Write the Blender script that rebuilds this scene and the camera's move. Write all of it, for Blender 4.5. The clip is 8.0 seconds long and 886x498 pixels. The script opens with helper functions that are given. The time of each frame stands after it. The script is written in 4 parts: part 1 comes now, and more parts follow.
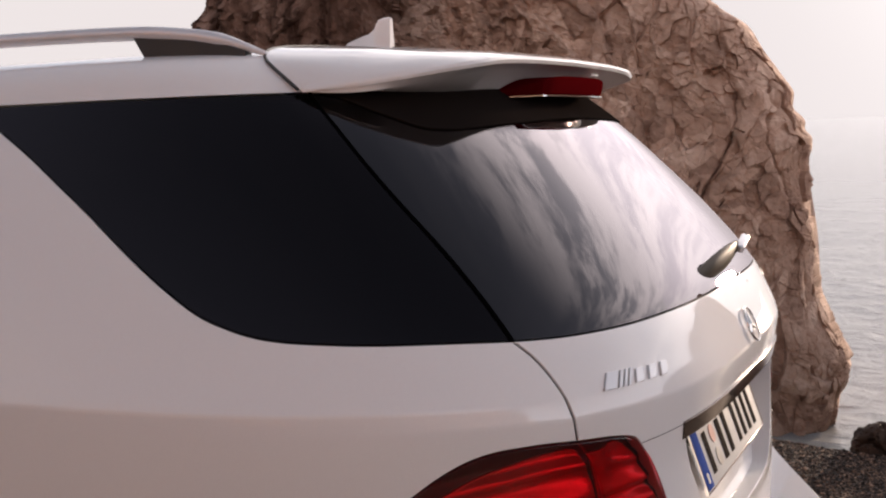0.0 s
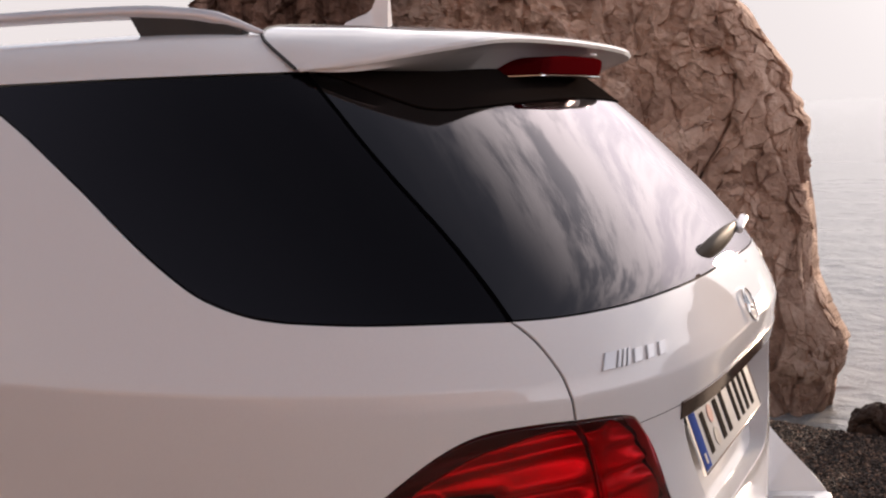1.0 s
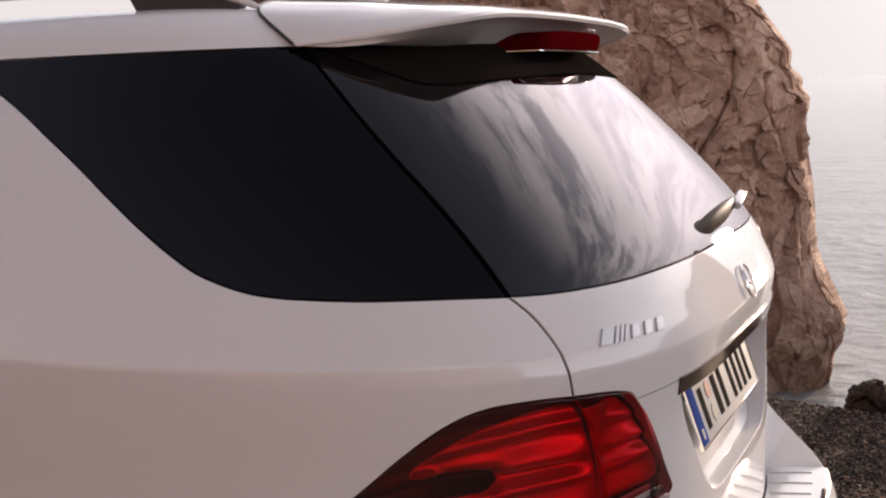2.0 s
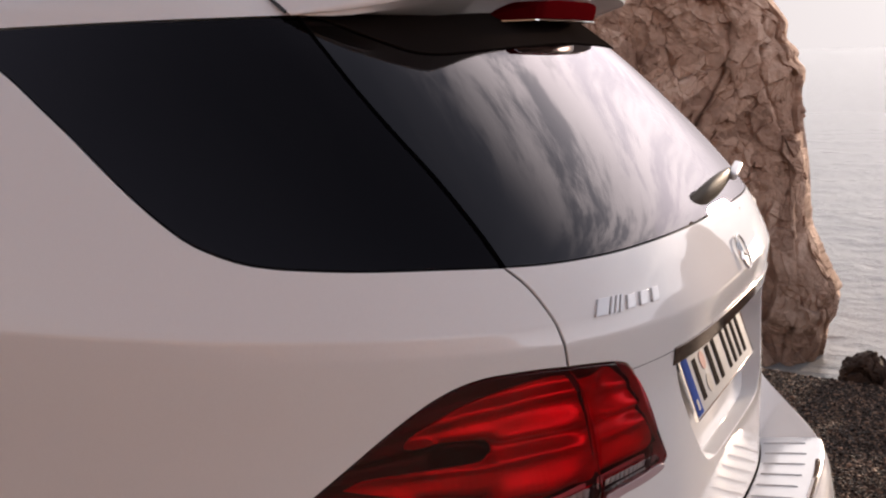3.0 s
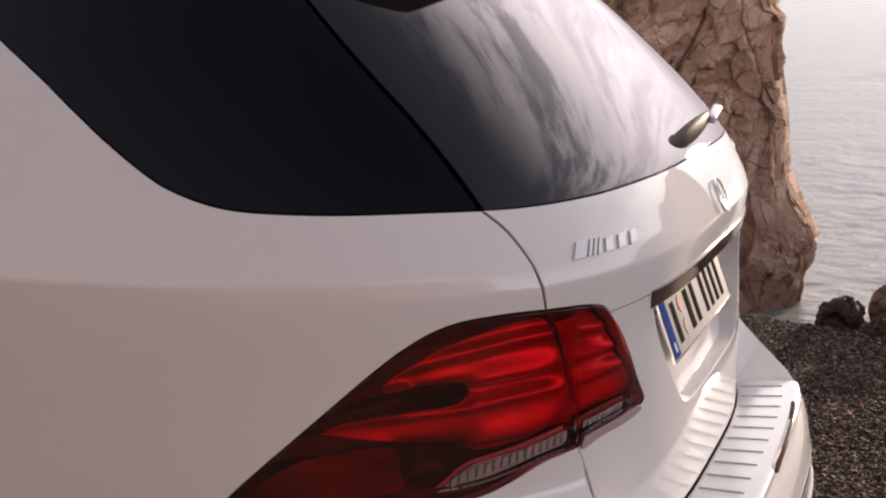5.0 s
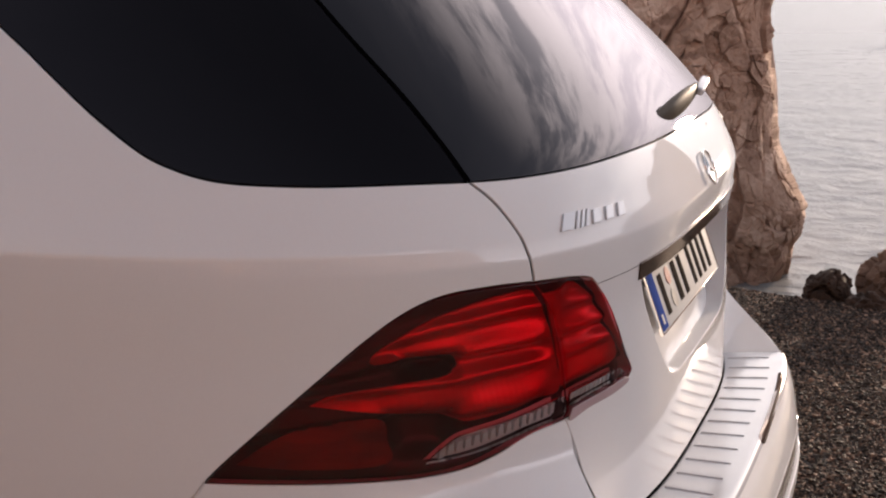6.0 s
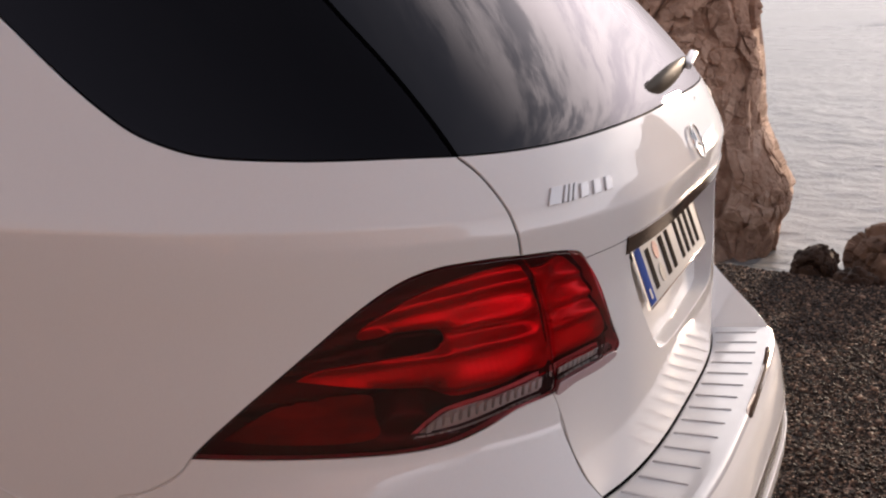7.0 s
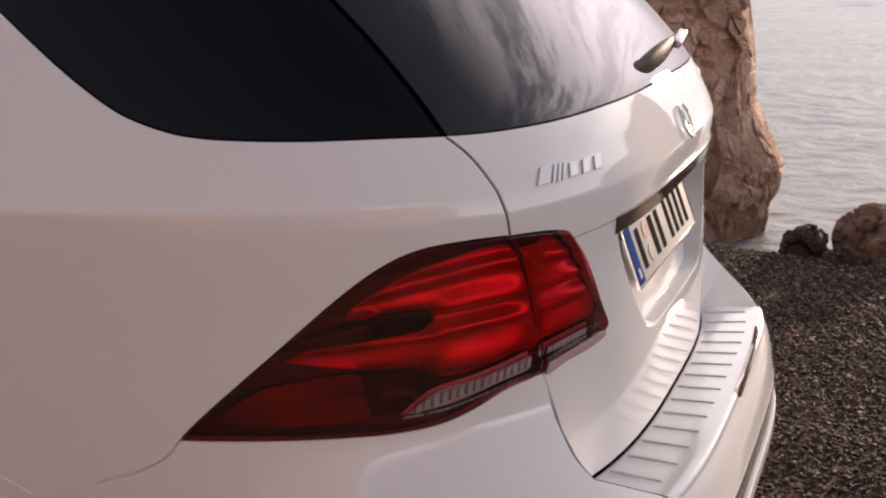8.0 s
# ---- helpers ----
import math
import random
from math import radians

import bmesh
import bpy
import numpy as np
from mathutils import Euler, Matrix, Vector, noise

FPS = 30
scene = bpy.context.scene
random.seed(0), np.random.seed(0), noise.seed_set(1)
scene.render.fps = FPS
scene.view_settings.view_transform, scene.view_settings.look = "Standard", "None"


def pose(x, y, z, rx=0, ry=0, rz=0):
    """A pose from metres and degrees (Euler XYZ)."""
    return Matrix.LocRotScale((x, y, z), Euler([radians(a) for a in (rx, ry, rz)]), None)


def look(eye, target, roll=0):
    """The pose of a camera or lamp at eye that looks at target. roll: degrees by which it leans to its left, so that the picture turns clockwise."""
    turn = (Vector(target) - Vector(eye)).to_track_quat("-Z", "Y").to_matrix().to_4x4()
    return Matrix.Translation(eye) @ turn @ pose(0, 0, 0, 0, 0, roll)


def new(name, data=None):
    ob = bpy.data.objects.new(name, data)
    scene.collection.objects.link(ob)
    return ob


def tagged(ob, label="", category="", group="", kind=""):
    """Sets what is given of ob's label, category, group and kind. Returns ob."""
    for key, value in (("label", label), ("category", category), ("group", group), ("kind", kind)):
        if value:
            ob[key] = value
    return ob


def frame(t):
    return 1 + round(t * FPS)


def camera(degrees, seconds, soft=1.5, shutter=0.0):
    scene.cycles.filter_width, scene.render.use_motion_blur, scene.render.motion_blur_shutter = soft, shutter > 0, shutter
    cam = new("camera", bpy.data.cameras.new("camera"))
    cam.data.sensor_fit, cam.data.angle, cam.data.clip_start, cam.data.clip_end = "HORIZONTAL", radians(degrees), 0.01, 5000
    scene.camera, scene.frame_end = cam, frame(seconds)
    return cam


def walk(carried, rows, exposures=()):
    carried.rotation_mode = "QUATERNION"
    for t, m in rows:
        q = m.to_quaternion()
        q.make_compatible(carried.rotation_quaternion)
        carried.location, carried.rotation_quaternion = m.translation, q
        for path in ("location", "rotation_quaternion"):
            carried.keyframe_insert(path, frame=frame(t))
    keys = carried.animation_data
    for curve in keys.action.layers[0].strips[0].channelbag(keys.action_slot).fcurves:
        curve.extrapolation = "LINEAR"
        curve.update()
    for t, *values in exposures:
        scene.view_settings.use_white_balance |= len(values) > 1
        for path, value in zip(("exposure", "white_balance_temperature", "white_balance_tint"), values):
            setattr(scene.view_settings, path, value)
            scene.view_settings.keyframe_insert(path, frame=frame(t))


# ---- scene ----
cam = camera(41.27, 8.0, soft=2.2)
# seconds, eye, heading from +x towards +y, pitch, lean
ROWS = [
    (0.0, -2.2713, -0.3153, 1.5845, 25.379, -5.801, -1.988),
    (0.5, -2.2692, -0.3142, 1.5836, 25.347, -6.216, -1.991),
    (1.0, -2.2677, -0.3134, 1.5820, 25.317, -6.710, -1.992),
    (1.5, -2.2656, -0.3132, 1.5800, 25.307, -7.206, -1.992),
    (3.0, -2.2583, -0.3101, 1.5734, 25.073, -9.116, -1.969),
    (3.5, -2.2572, -0.3105, 1.5718, 24.914, -9.773, -1.961),
    (4.0, -2.2562, -0.3105, 1.5698, 24.671, -10.407, -1.954),
    (4.5, -2.2536, -0.3105, 1.5672, 24.435, -11.029, -1.948),
    (6.0, -2.2482, -0.3107, 1.5605, 23.654, -12.945, -1.953),
    (6.5, -2.2450, -0.3107, 1.5577, 23.417, -13.506, -1.972),
    (7.0, -2.2420, -0.3105, 1.5547, 23.134, -14.063, -1.996),
    (7.5, -2.2395, -0.3103, 1.5528, 22.886, -14.575, -2.024),
    (8.0, -2.2372, -0.3103, 1.5509, 22.662, -14.969, -2.055),
]


def aim(x, y, z, heading, pitch, lean):
    h, p = radians(heading), radians(pitch)
    way = Vector((math.cos(h) * math.cos(p), math.sin(h) * math.cos(p), math.sin(p)))
    eye = Vector((x, y, z))
    return look(eye, eye + way, lean)


# stops, kelvin and tint of the film, the same all along
LOOK = (3.45, 6760, 16.8)
walk(cam, [(row[0], aim(*row[1:])) for row in ROWS], [(0.0, *LOOK), (8.0, *LOOK)])
# ---- light ----
SUN_ELEVATION, SUN_HEADING = 7.0, -12.0  # degrees; heading from +x towards +y
HALO, HAZE, CLEAR, CLOUD = (45.0, 1.9), 0.75, 0.315, (0.66, 2.65)  # the sun's glow, low haze, clear sky, cloud
SIDE_GLOW, STREAK_AT = (1.85, 0.12), 0.0  # glow added low in the unseen sky to brighten the car; shift of the cloud streaks

world = bpy.data.worlds.new("world")
scene.world = world
world.use_nodes = True
wn, wl = world.node_tree.nodes, world.node_tree.links
wn.clear()
sky = wn.new("ShaderNodeTexSky")
sky.sky_type = "NISHITA"
sky.sun_disc = False
sky.sun_elevation = radians(SUN_ELEVATION)
sky.sun_rotation = radians(90 - SUN_HEADING)
sky.air_density, sky.dust_density, sky.ozone_density = 0.7, 2.0, 2.0
# a hazy sky low down, dim overhead, with streaks of bright cloud on the sun's side
def math_node(kind, a, b=None, c=None):
    node = wn.new("ShaderNodeMath")
    node.operation = kind
    for slot, value in zip(node.inputs, (a, b, c)):
        if isinstance(value, (int, float)):
            slot.default_value = value
        elif value is not None:
            wl.new(value, slot)
    return node.outputs[0]


def range_node(value, low, high, first, last):
    node = wn.new("ShaderNodeMapRange")
    node.interpolation_type = "SMOOTHSTEP"
    for slot, number in zip(node.inputs[1:5], (low, high, first, last)):
        slot.default_value = number
    wl.new(value, node.inputs[0])
    return node.outputs[0]


def tinted(value, colour):
    node = wn.new("ShaderNodeMixRGB")
    node.blend_type = "MULTIPLY"
    node.inputs[0].default_value, node.inputs[1].default_value = 1.0, (*colour, 1)
    wl.new(value, node.inputs[2])
    return node.outputs[0]


def mixed(weight, a, b):
    node = wn.new("ShaderNodeMixRGB")
    for slot, value in zip(node.inputs, (weight, a, b)):
        wl.new(value, slot)
    return node.outputs[0]


def aligned(way):
    """How far the direction of the sky agrees with another."""
    node = wn.new("ShaderNodeVectorMath")
    node.operation = "DOT_PRODUCT"
    node.inputs[1].default_value = way
    wl.new(geo.outputs["Generated"], node.inputs[0])
    return node.outputs["Value"]


def heading(turned, raised):
    return Vector((math.cos(radians(turned)) * math.cos(radians(raised)), math.sin(radians(turned)) * math.cos(radians(raised)), math.sin(radians(raised))))


geo = wn.new("ShaderNodeTexCoord")
split = wn.new("ShaderNodeSeparateXYZ")
wl.new(geo.outputs["Generated"], split.inputs[0])
# clouds lie in a level layer: the direction is carried up to it, and the streaks run across the layer
rise = math_node("ADD", math_node("MAXIMUM", split.outputs["Z"], 0.0), 0.05)
layer = wn.new("ShaderNodeCombineXYZ")
wl.new(math_node("DIVIDE", aligned((0.707, -0.707, 0)), rise), layer.inputs["X"])
wl.new(math_node("DIVIDE", aligned((-0.707, -0.707, 0)), rise), layer.inputs["Y"])


def cloud_noise(scale, detail, rough, distortion=0.0, at=0.0):
    turn, puff = wn.new("ShaderNodeMapping"), wn.new("ShaderNodeTexNoise")
    turn.inputs["Scale"].default_value = (*scale, 1)
    turn.inputs["Location"].default_value = (at, at * 0.7, at)
    puff.inputs["Scale"].default_value, puff.inputs["Detail"].default_value = 1.0, detail
    puff.inputs["Roughness"].default_value, puff.inputs["Distortion"].default_value = rough, distortion
    wl.new(layer.outputs[0], turn.inputs[0])
    wl.new(turn.outputs[0], puff.inputs["Vector"])
    return puff.outputs[0]


streaks, puffs = cloud_noise((1.9, 0.42), 2, 0.5, 0.0, STREAK_AT), cloud_noise((6.4, 2.5), 10, 0.66, 0.15, 3.1)
billow = math_node("MULTIPLY_ADD", streaks, 0.46, math_node("MULTIPLY", puffs, 0.66))
sunward = aligned(heading(SUN_HEADING, SUN_ELEVATION))
bright = math_node("MAXIMUM", sunward, 0.0)
halo = math_node("POWER", math_node("MAXIMUM", aligned(heading(SUN_HEADING, SUN_ELEVATION + 8)), 0.0), HALO[0])
calm = wn.new("ShaderNodeHueSaturation")
calm.inputs["Saturation"].default_value = 0.4
calm.inputs["Value"].default_value = CLEAR
wl.new(sky.outputs[0], calm.inputs["Color"])
veil = wn.new("ShaderNodeMixRGB")
veil.blend_type = "DARKEN"
veil.inputs[0].default_value, veil.inputs[2].default_value = 1.0, (2.2, 2.15, 2.25, 1)
wl.new(calm.outputs[0], veil.inputs[1])
cloud = tinted(math_node("MULTIPLY_ADD", math_node("POWER", bright, 1.2), CLOUD[1], CLOUD[0]), (1.0, 0.97, 0.955))
cover = math_node("MULTIPLY", range_node(billow, 0.48, 0.64, 0.16, 1.0), range_node(bright, 0.42, 0.90, 0.03, 1.0))
# a low glow added behind the car, to brighten its tail and left side
side_glow = math_node("MAXIMUM", math_node("MULTIPLY_ADD", aligned(heading(-110, 5)), SIDE_GLOW[0], SIDE_GLOW[1]), 0.0)
haze = wn.new("ShaderNodeMixRGB")
haze.blend_type, haze.inputs[0].default_value = "ADD", 1.0
wl.new(tinted(math_node("MULTIPLY_ADD", halo, HALO[1], HAZE), (1.0, 0.98, 0.975)), haze.inputs[1])
wl.new(tinted(side_glow, (0.92, 0.955, 1.07)), haze.inputs[2])
# the haze stands low over the sea and higher over the land
low = math_node("MAXIMUM", range_node(split.outputs["Z"], 0.10, 0.30, 1.0, 0.0),
                math_node("MULTIPLY", range_node(split.outputs["Z"], 0.34, 0.52, 1.0, 0.0), range_node(sunward, -0.50, -0.10, 1.0, 0.0)))
shell = mixed(low, mixed(cover, veil.outputs[0], cloud), haze.outputs[0])
back = wn.new("ShaderNodeBackground")
back.inputs["Strength"].default_value = 0.10
wl.new(shell, back.inputs["Color"])
out = wn.new("ShaderNodeOutputWorld")
wl.new(back.outputs[0], out.inputs["Surface"])

sun_way = heading(SUN_HEADING, SUN_ELEVATION)
sun = new("sun", bpy.data.lights.new("sun", "SUN"))
sun.data.energy, sun.data.angle, sun.data.color = 0.52, radians(2.2), (1.0, 0.80, 0.60)
sun.matrix_world = look(sun_way * 50, (0, 0, 0))


# ---- materials ----
def material(name):
    m = bpy.data.materials.new(name)
    m.use_nodes = True
    return m, m.node_tree.nodes, m.node_tree.links, m.node_tree.nodes["Principled BSDF"]


def texture(n, l, scale, detail=6.0, rough=0.55, space="Object", stretch=(1, 1, 1)):
    c, mp, t = n.new("ShaderNodeTexCoord"), n.new("ShaderNodeMapping"), n.new("ShaderNodeTexNoise")
    mp.inputs["Scale"].default_value = stretch
    t.inputs["Scale"].default_value, t.inputs["Detail"].default_value, t.inputs["Roughness"].default_value = scale, detail, rough
    l.new(c.outputs[space], mp.inputs[0])
    l.new(mp.outputs[0], t.inputs["Vector"])
    return t.outputs[0]


def ramp(n, l, fac, stops):
    r = n.new("ShaderNodeValToRGB")
    while len(r.color_ramp.elements) < len(stops):
        r.color_ramp.elements.new(0.5)
    for e, (at, colour) in zip(r.color_ramp.elements, stops):
        e.position, e.color = at, (*colour, 1)
    l.new(fac, r.inputs[0])
    return r.outputs[0]


def bump(n, l, height, strength, distance, normal=None):
    b = n.new("ShaderNodeBump")
    b.inputs["Strength"].default_value, b.inputs["Distance"].default_value = strength, distance
    l.new(height, b.inputs["Height"])
    if normal:
        l.new(normal, b.inputs["Normal"])
    return b.outputs[0]


def plain(name, colour, rough, metal=0.0, coat=0.0, grain=0.0, grain_size=400.0, spec=0.5):
    """A material with slight variation of its gloss and tone."""
    m, n, l, b = material(name)
    b.inputs["Metallic"].default_value, b.inputs["Coat Weight"].default_value = metal, coat
    b.inputs["Coat Roughness"].default_value = 0.03
    b.inputs["Specular IOR Level"].default_value = spec
    tone = texture(n, l, 9.0, 4)
    dark = tuple(c * 0.93 for c in colour)
    l.new(ramp(n, l, tone, [(0.35, dark), (0.65, colour)]), b.inputs["Base Color"])
    r = n.new("ShaderNodeMapRange")
    r.inputs["To Min"].default_value, r.inputs["To Max"].default_value = rough * 0.85, min(1, rough * 1.2)
    l.new(texture(n, l, 35.0, 5), r.inputs[0])
    l.new(r.outputs[0], b.inputs["Roughness"])
    if grain:
        l.new(bump(n, l, texture(n, l, grain_size, 3), grain, 0.001), b.inputs["Normal"])
    return m


def paint_material():
    """Pearl-white car paint: soft flake base under clear lacquer."""
    m, n, l, b = material("white_paint")
    l.new(ramp(n, l, texture(n, l, 1400, 1), [(0.3, (0.70, 0.68, 0.67)), (0.7, (0.78, 0.765, 0.755))]), b.inputs["Base Color"])
    b.inputs["Specular IOR Level"].default_value = 0.0
    b.inputs["Roughness"].default_value = 0.5
    b.inputs["Coat Weight"].default_value, b.inputs["Coat Roughness"].default_value = 1.0, 0.025
    b.inputs["Coat IOR"].default_value = 1.55
    return m


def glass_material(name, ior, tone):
    """Privacy glass: near-black tint under a gloss of given strength and tone."""
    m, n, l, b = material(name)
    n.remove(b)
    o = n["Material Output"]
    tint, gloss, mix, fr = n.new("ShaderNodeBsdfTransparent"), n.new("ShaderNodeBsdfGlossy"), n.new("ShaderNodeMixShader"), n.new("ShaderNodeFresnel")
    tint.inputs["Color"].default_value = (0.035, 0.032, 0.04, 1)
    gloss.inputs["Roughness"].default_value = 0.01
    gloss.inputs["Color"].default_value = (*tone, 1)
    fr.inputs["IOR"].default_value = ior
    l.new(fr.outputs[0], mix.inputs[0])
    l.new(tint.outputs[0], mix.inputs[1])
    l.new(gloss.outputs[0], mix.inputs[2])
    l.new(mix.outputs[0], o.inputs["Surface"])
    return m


# the rear pane's index is raised to brighten its reflections, the side panes' lowered
PAINT, GLASS, REAR_GLASS = paint_material(), glass_material("privacy_glass", 1.33, (0.98, 0.88, 0.96)), glass_material("rear_glass_brightened", 1.64, (1.0, 0.94, 0.98))
DARK = plain("black_trim", (0.02, 0.019, 0.018), 0.55, grain=0.2)
UNLIT_BLACK = plain("unlit_black", (0.010, 0.0095, 0.009), 0.8)
SEAM_BLACK = plain("seam_black", (0.0016, 0.0015, 0.0016), 0.8, spec=0.0)
CHROME = plain("chrome", (0.75, 0.74, 0.73), 0.06, metal=1.0)
SATIN = plain("satin_aluminium", (0.66, 0.65, 0.65), 0.26, metal=1.0)
RAIL = plain("silver_anodised_rail", (0.66, 0.645, 0.66), 0.42, metal=0.45)
# chrome with the dark brown it would mirror put into its colour
DARKENED_CHROME = plain("darkened_chrome", (0.10, 0.072, 0.062), 0.10, metal=1.0)
STEEL = plain("brushed_steel", (0.52, 0.518, 0.535), 0.16, metal=0.12, spec=0.35)
RUBBER = plain("tyre_rubber", (0.018, 0.018, 0.018), 0.75, grain=0.4)


def rock_material(name, dark, mid, light, size=1.0, rough=0.9, darker_from=None):
    m, n, l, b = material(name)
    big = texture(n, l, 0.35 / size, 8, 0.62)
    fine = texture(n, l, 5.0 / size, 8, 0.7)
    mix = n.new("ShaderNodeMixRGB")
    mix.inputs[0].default_value = 0.45
    l.new(big, mix.inputs[1])
    l.new(fine, mix.inputs[2])
    # every block of the jointed rock has its own tone
    block, own, blend = n.new("ShaderNodeTexVoronoi"), n.new("ShaderNodeSeparateColor"), n.new("ShaderNodeMixRGB")
    place, shift = n.new("ShaderNodeTexCoord"), n.new("ShaderNodeMixRGB")
    shift.blend_type, shift.inputs[0].default_value = "ADD", 0.45 * size
    wobble = n.new("ShaderNodeTexNoise")
    wobble.inputs["Scale"].default_value = 1.2 / size
    l.new(place.outputs["Object"], wobble.inputs["Vector"])
    l.new(place.outputs["Object"], shift.inputs[1])
    l.new(wobble.outputs["Color"], shift.inputs[2])
    l.new(shift.outputs[0], block.inputs["Vector"])
    block.inputs["Scale"].default_value = 1.7 / size
    l.new(block.outputs["Color"], own.inputs[0])
    blend.inputs[0].default_value = 0.22
    l.new(mix.outputs[0], blend.inputs[1])
    l.new(own.outputs[0], blend.inputs[2])
    tone = ramp(n, l, blend.outputs[0], [(0.32, dark), (0.5, mid), (0.68, light)])
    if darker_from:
        # darker beyond an uneven edge along the cliff, with dark upright streaks
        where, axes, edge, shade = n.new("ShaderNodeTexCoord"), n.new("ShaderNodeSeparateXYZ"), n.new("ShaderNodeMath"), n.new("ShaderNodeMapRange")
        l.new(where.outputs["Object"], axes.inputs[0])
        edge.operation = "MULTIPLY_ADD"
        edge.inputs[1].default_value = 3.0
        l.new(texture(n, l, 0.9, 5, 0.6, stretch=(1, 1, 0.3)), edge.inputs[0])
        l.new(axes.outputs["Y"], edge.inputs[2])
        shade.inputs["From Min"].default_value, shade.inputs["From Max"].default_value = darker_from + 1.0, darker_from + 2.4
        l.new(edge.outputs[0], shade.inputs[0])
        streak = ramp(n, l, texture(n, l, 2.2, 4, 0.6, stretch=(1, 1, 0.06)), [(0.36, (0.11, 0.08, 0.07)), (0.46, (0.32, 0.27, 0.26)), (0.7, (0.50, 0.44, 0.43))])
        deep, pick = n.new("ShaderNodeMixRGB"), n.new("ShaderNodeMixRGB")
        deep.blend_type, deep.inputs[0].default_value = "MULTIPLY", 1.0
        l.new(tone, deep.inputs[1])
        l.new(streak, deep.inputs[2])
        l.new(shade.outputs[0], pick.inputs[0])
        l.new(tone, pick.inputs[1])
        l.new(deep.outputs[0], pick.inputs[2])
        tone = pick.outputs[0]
    l.new(tone, b.inputs["Base Color"])
    b.inputs["Roughness"].default_value, b.inputs["Specular IOR Level"].default_value = rough, 0.15
    vor = n.new("ShaderNodeTexVoronoi")
    vor.feature = "DISTANCE_TO_EDGE"
    c = n.new("ShaderNodeTexCoord")
    vor.inputs["Scale"].default_value = 2.2 / size
    l.new(c.outputs["Object"], vor.inputs["Vector"])
    first = bump(n, l, fine, 0.6, 0.08 * size)
    l.new(bump(n, l, vor.outputs[0], 0.04, 0.06 * size, first), b.inputs["Normal"])
    return m


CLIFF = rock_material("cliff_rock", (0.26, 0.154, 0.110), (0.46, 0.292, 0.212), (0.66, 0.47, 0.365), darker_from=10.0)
BOULDER = rock_material("wet_boulder_rock", (0.020, 0.011, 0.0075), (0.044, 0.025, 0.017), (0.10, 0.062, 0.045), 0.12, 0.75)
PALE_BOULDER = rock_material("pale_boulder_rock", (0.075, 0.042, 0.028), (0.165, 0.098, 0.068), (0.27, 0.175, 0.13), 0.12, 0.85)


def gravel_material(name, cells):
    """Dark pebbles: each stone its own tone, with a fine grain; cells: stones drawn into the sheet below the loose ones."""
    m, n, l, b = material(name)
    fine = texture(n, l, 130, 5, 0.7)
    if cells:
        stone = n.new("ShaderNodeTexVoronoi")
        c = n.new("ShaderNodeTexCoord")
        stone.inputs["Scale"].default_value = 110.0
        l.new(c.outputs["Object"], stone.inputs["Vector"])
        tone_split = n.new("ShaderNodeSeparateColor")
        l.new(stone.outputs["Color"], tone_split.inputs[0])
        tone = tone_split.outputs[0]
        l.new(bump(n, l, stone.outputs["Distance"], -0.9, 0.008, bump(n, l, fine, 0.4, 0.004)), b.inputs["Normal"])
    else:
        info = n.new("ShaderNodeNewGeometry")
        tone = info.outputs["Random Per Island"]
        l.new(bump(n, l, fine, 0.4, 0.004), b.inputs["Normal"])
    mix = n.new("ShaderNodeMixRGB")
    mix.inputs[0].default_value = 0.75
    l.new(fine, mix.inputs[1])
    l.new(tone, mix.inputs[2])
    stones = ramp(n, l, mix.outputs[0], [(0.12, (0.0060, 0.0031, 0.0021)), (0.45, (0.0195, 0.0102, 0.0067)), (0.68, (0.054, 0.0300, 0.0200)), (0.85, (0.24, 0.148, 0.105))])
    if cells:
        # an unseen paler strip beside the car, added to throw light onto its side
        place, axes, edge, band, bounce_mix = n.new("ShaderNodeTexCoord"), n.new("ShaderNodeSeparateXYZ"), n.new("ShaderNodeMath"), n.new("ShaderNodeMapRange"), n.new("ShaderNodeMixRGB")
        l.new(place.outputs["Object"], axes.inputs[0])
        edge.operation, edge.inputs[1].default_value = "MULTIPLY_ADD", 1.2
        l.new(texture(n, l, 0.8, 6, 0.6), edge.inputs[0])
        l.new(axes.outputs["X"], edge.inputs[2])
        band.inputs["From Min"].default_value, band.inputs["From Max"].default_value = -0.1, -0.9
        l.new(edge.outputs[0], band.inputs[0])
        inland, strip = n.new("ShaderNodeMapRange"), n.new("ShaderNodeMath")
        inland.inputs["From Min"].default_value, inland.inputs["From Max"].default_value = -5.6, -4.2
        l.new(edge.outputs[0], inland.inputs[0])
        strip.operation = "MULTIPLY"
        l.new(band.outputs[0], strip.inputs[0])
        l.new(inland.outputs[0], strip.inputs[1])
        l.new(strip.outputs[0], bounce_mix.inputs[0])
        l.new(stones, bounce_mix.inputs[1])
        l.new(ramp(n, l, fine, [(0.3, (0.142, 0.124, 0.098)), (0.7, (0.250, 0.222, 0.176))]), bounce_mix.inputs[2])
        stones = bounce_mix.outputs[0]
    l.new(stones, b.inputs["Base Color"])
    b.inputs["Roughness"].default_value = 0.68
    b.inputs["Specular IOR Level"].default_value = 0.15
    return m


GRAVEL, SHINGLE = gravel_material("dark_gravel", True), gravel_material("loose_pebbles", False)


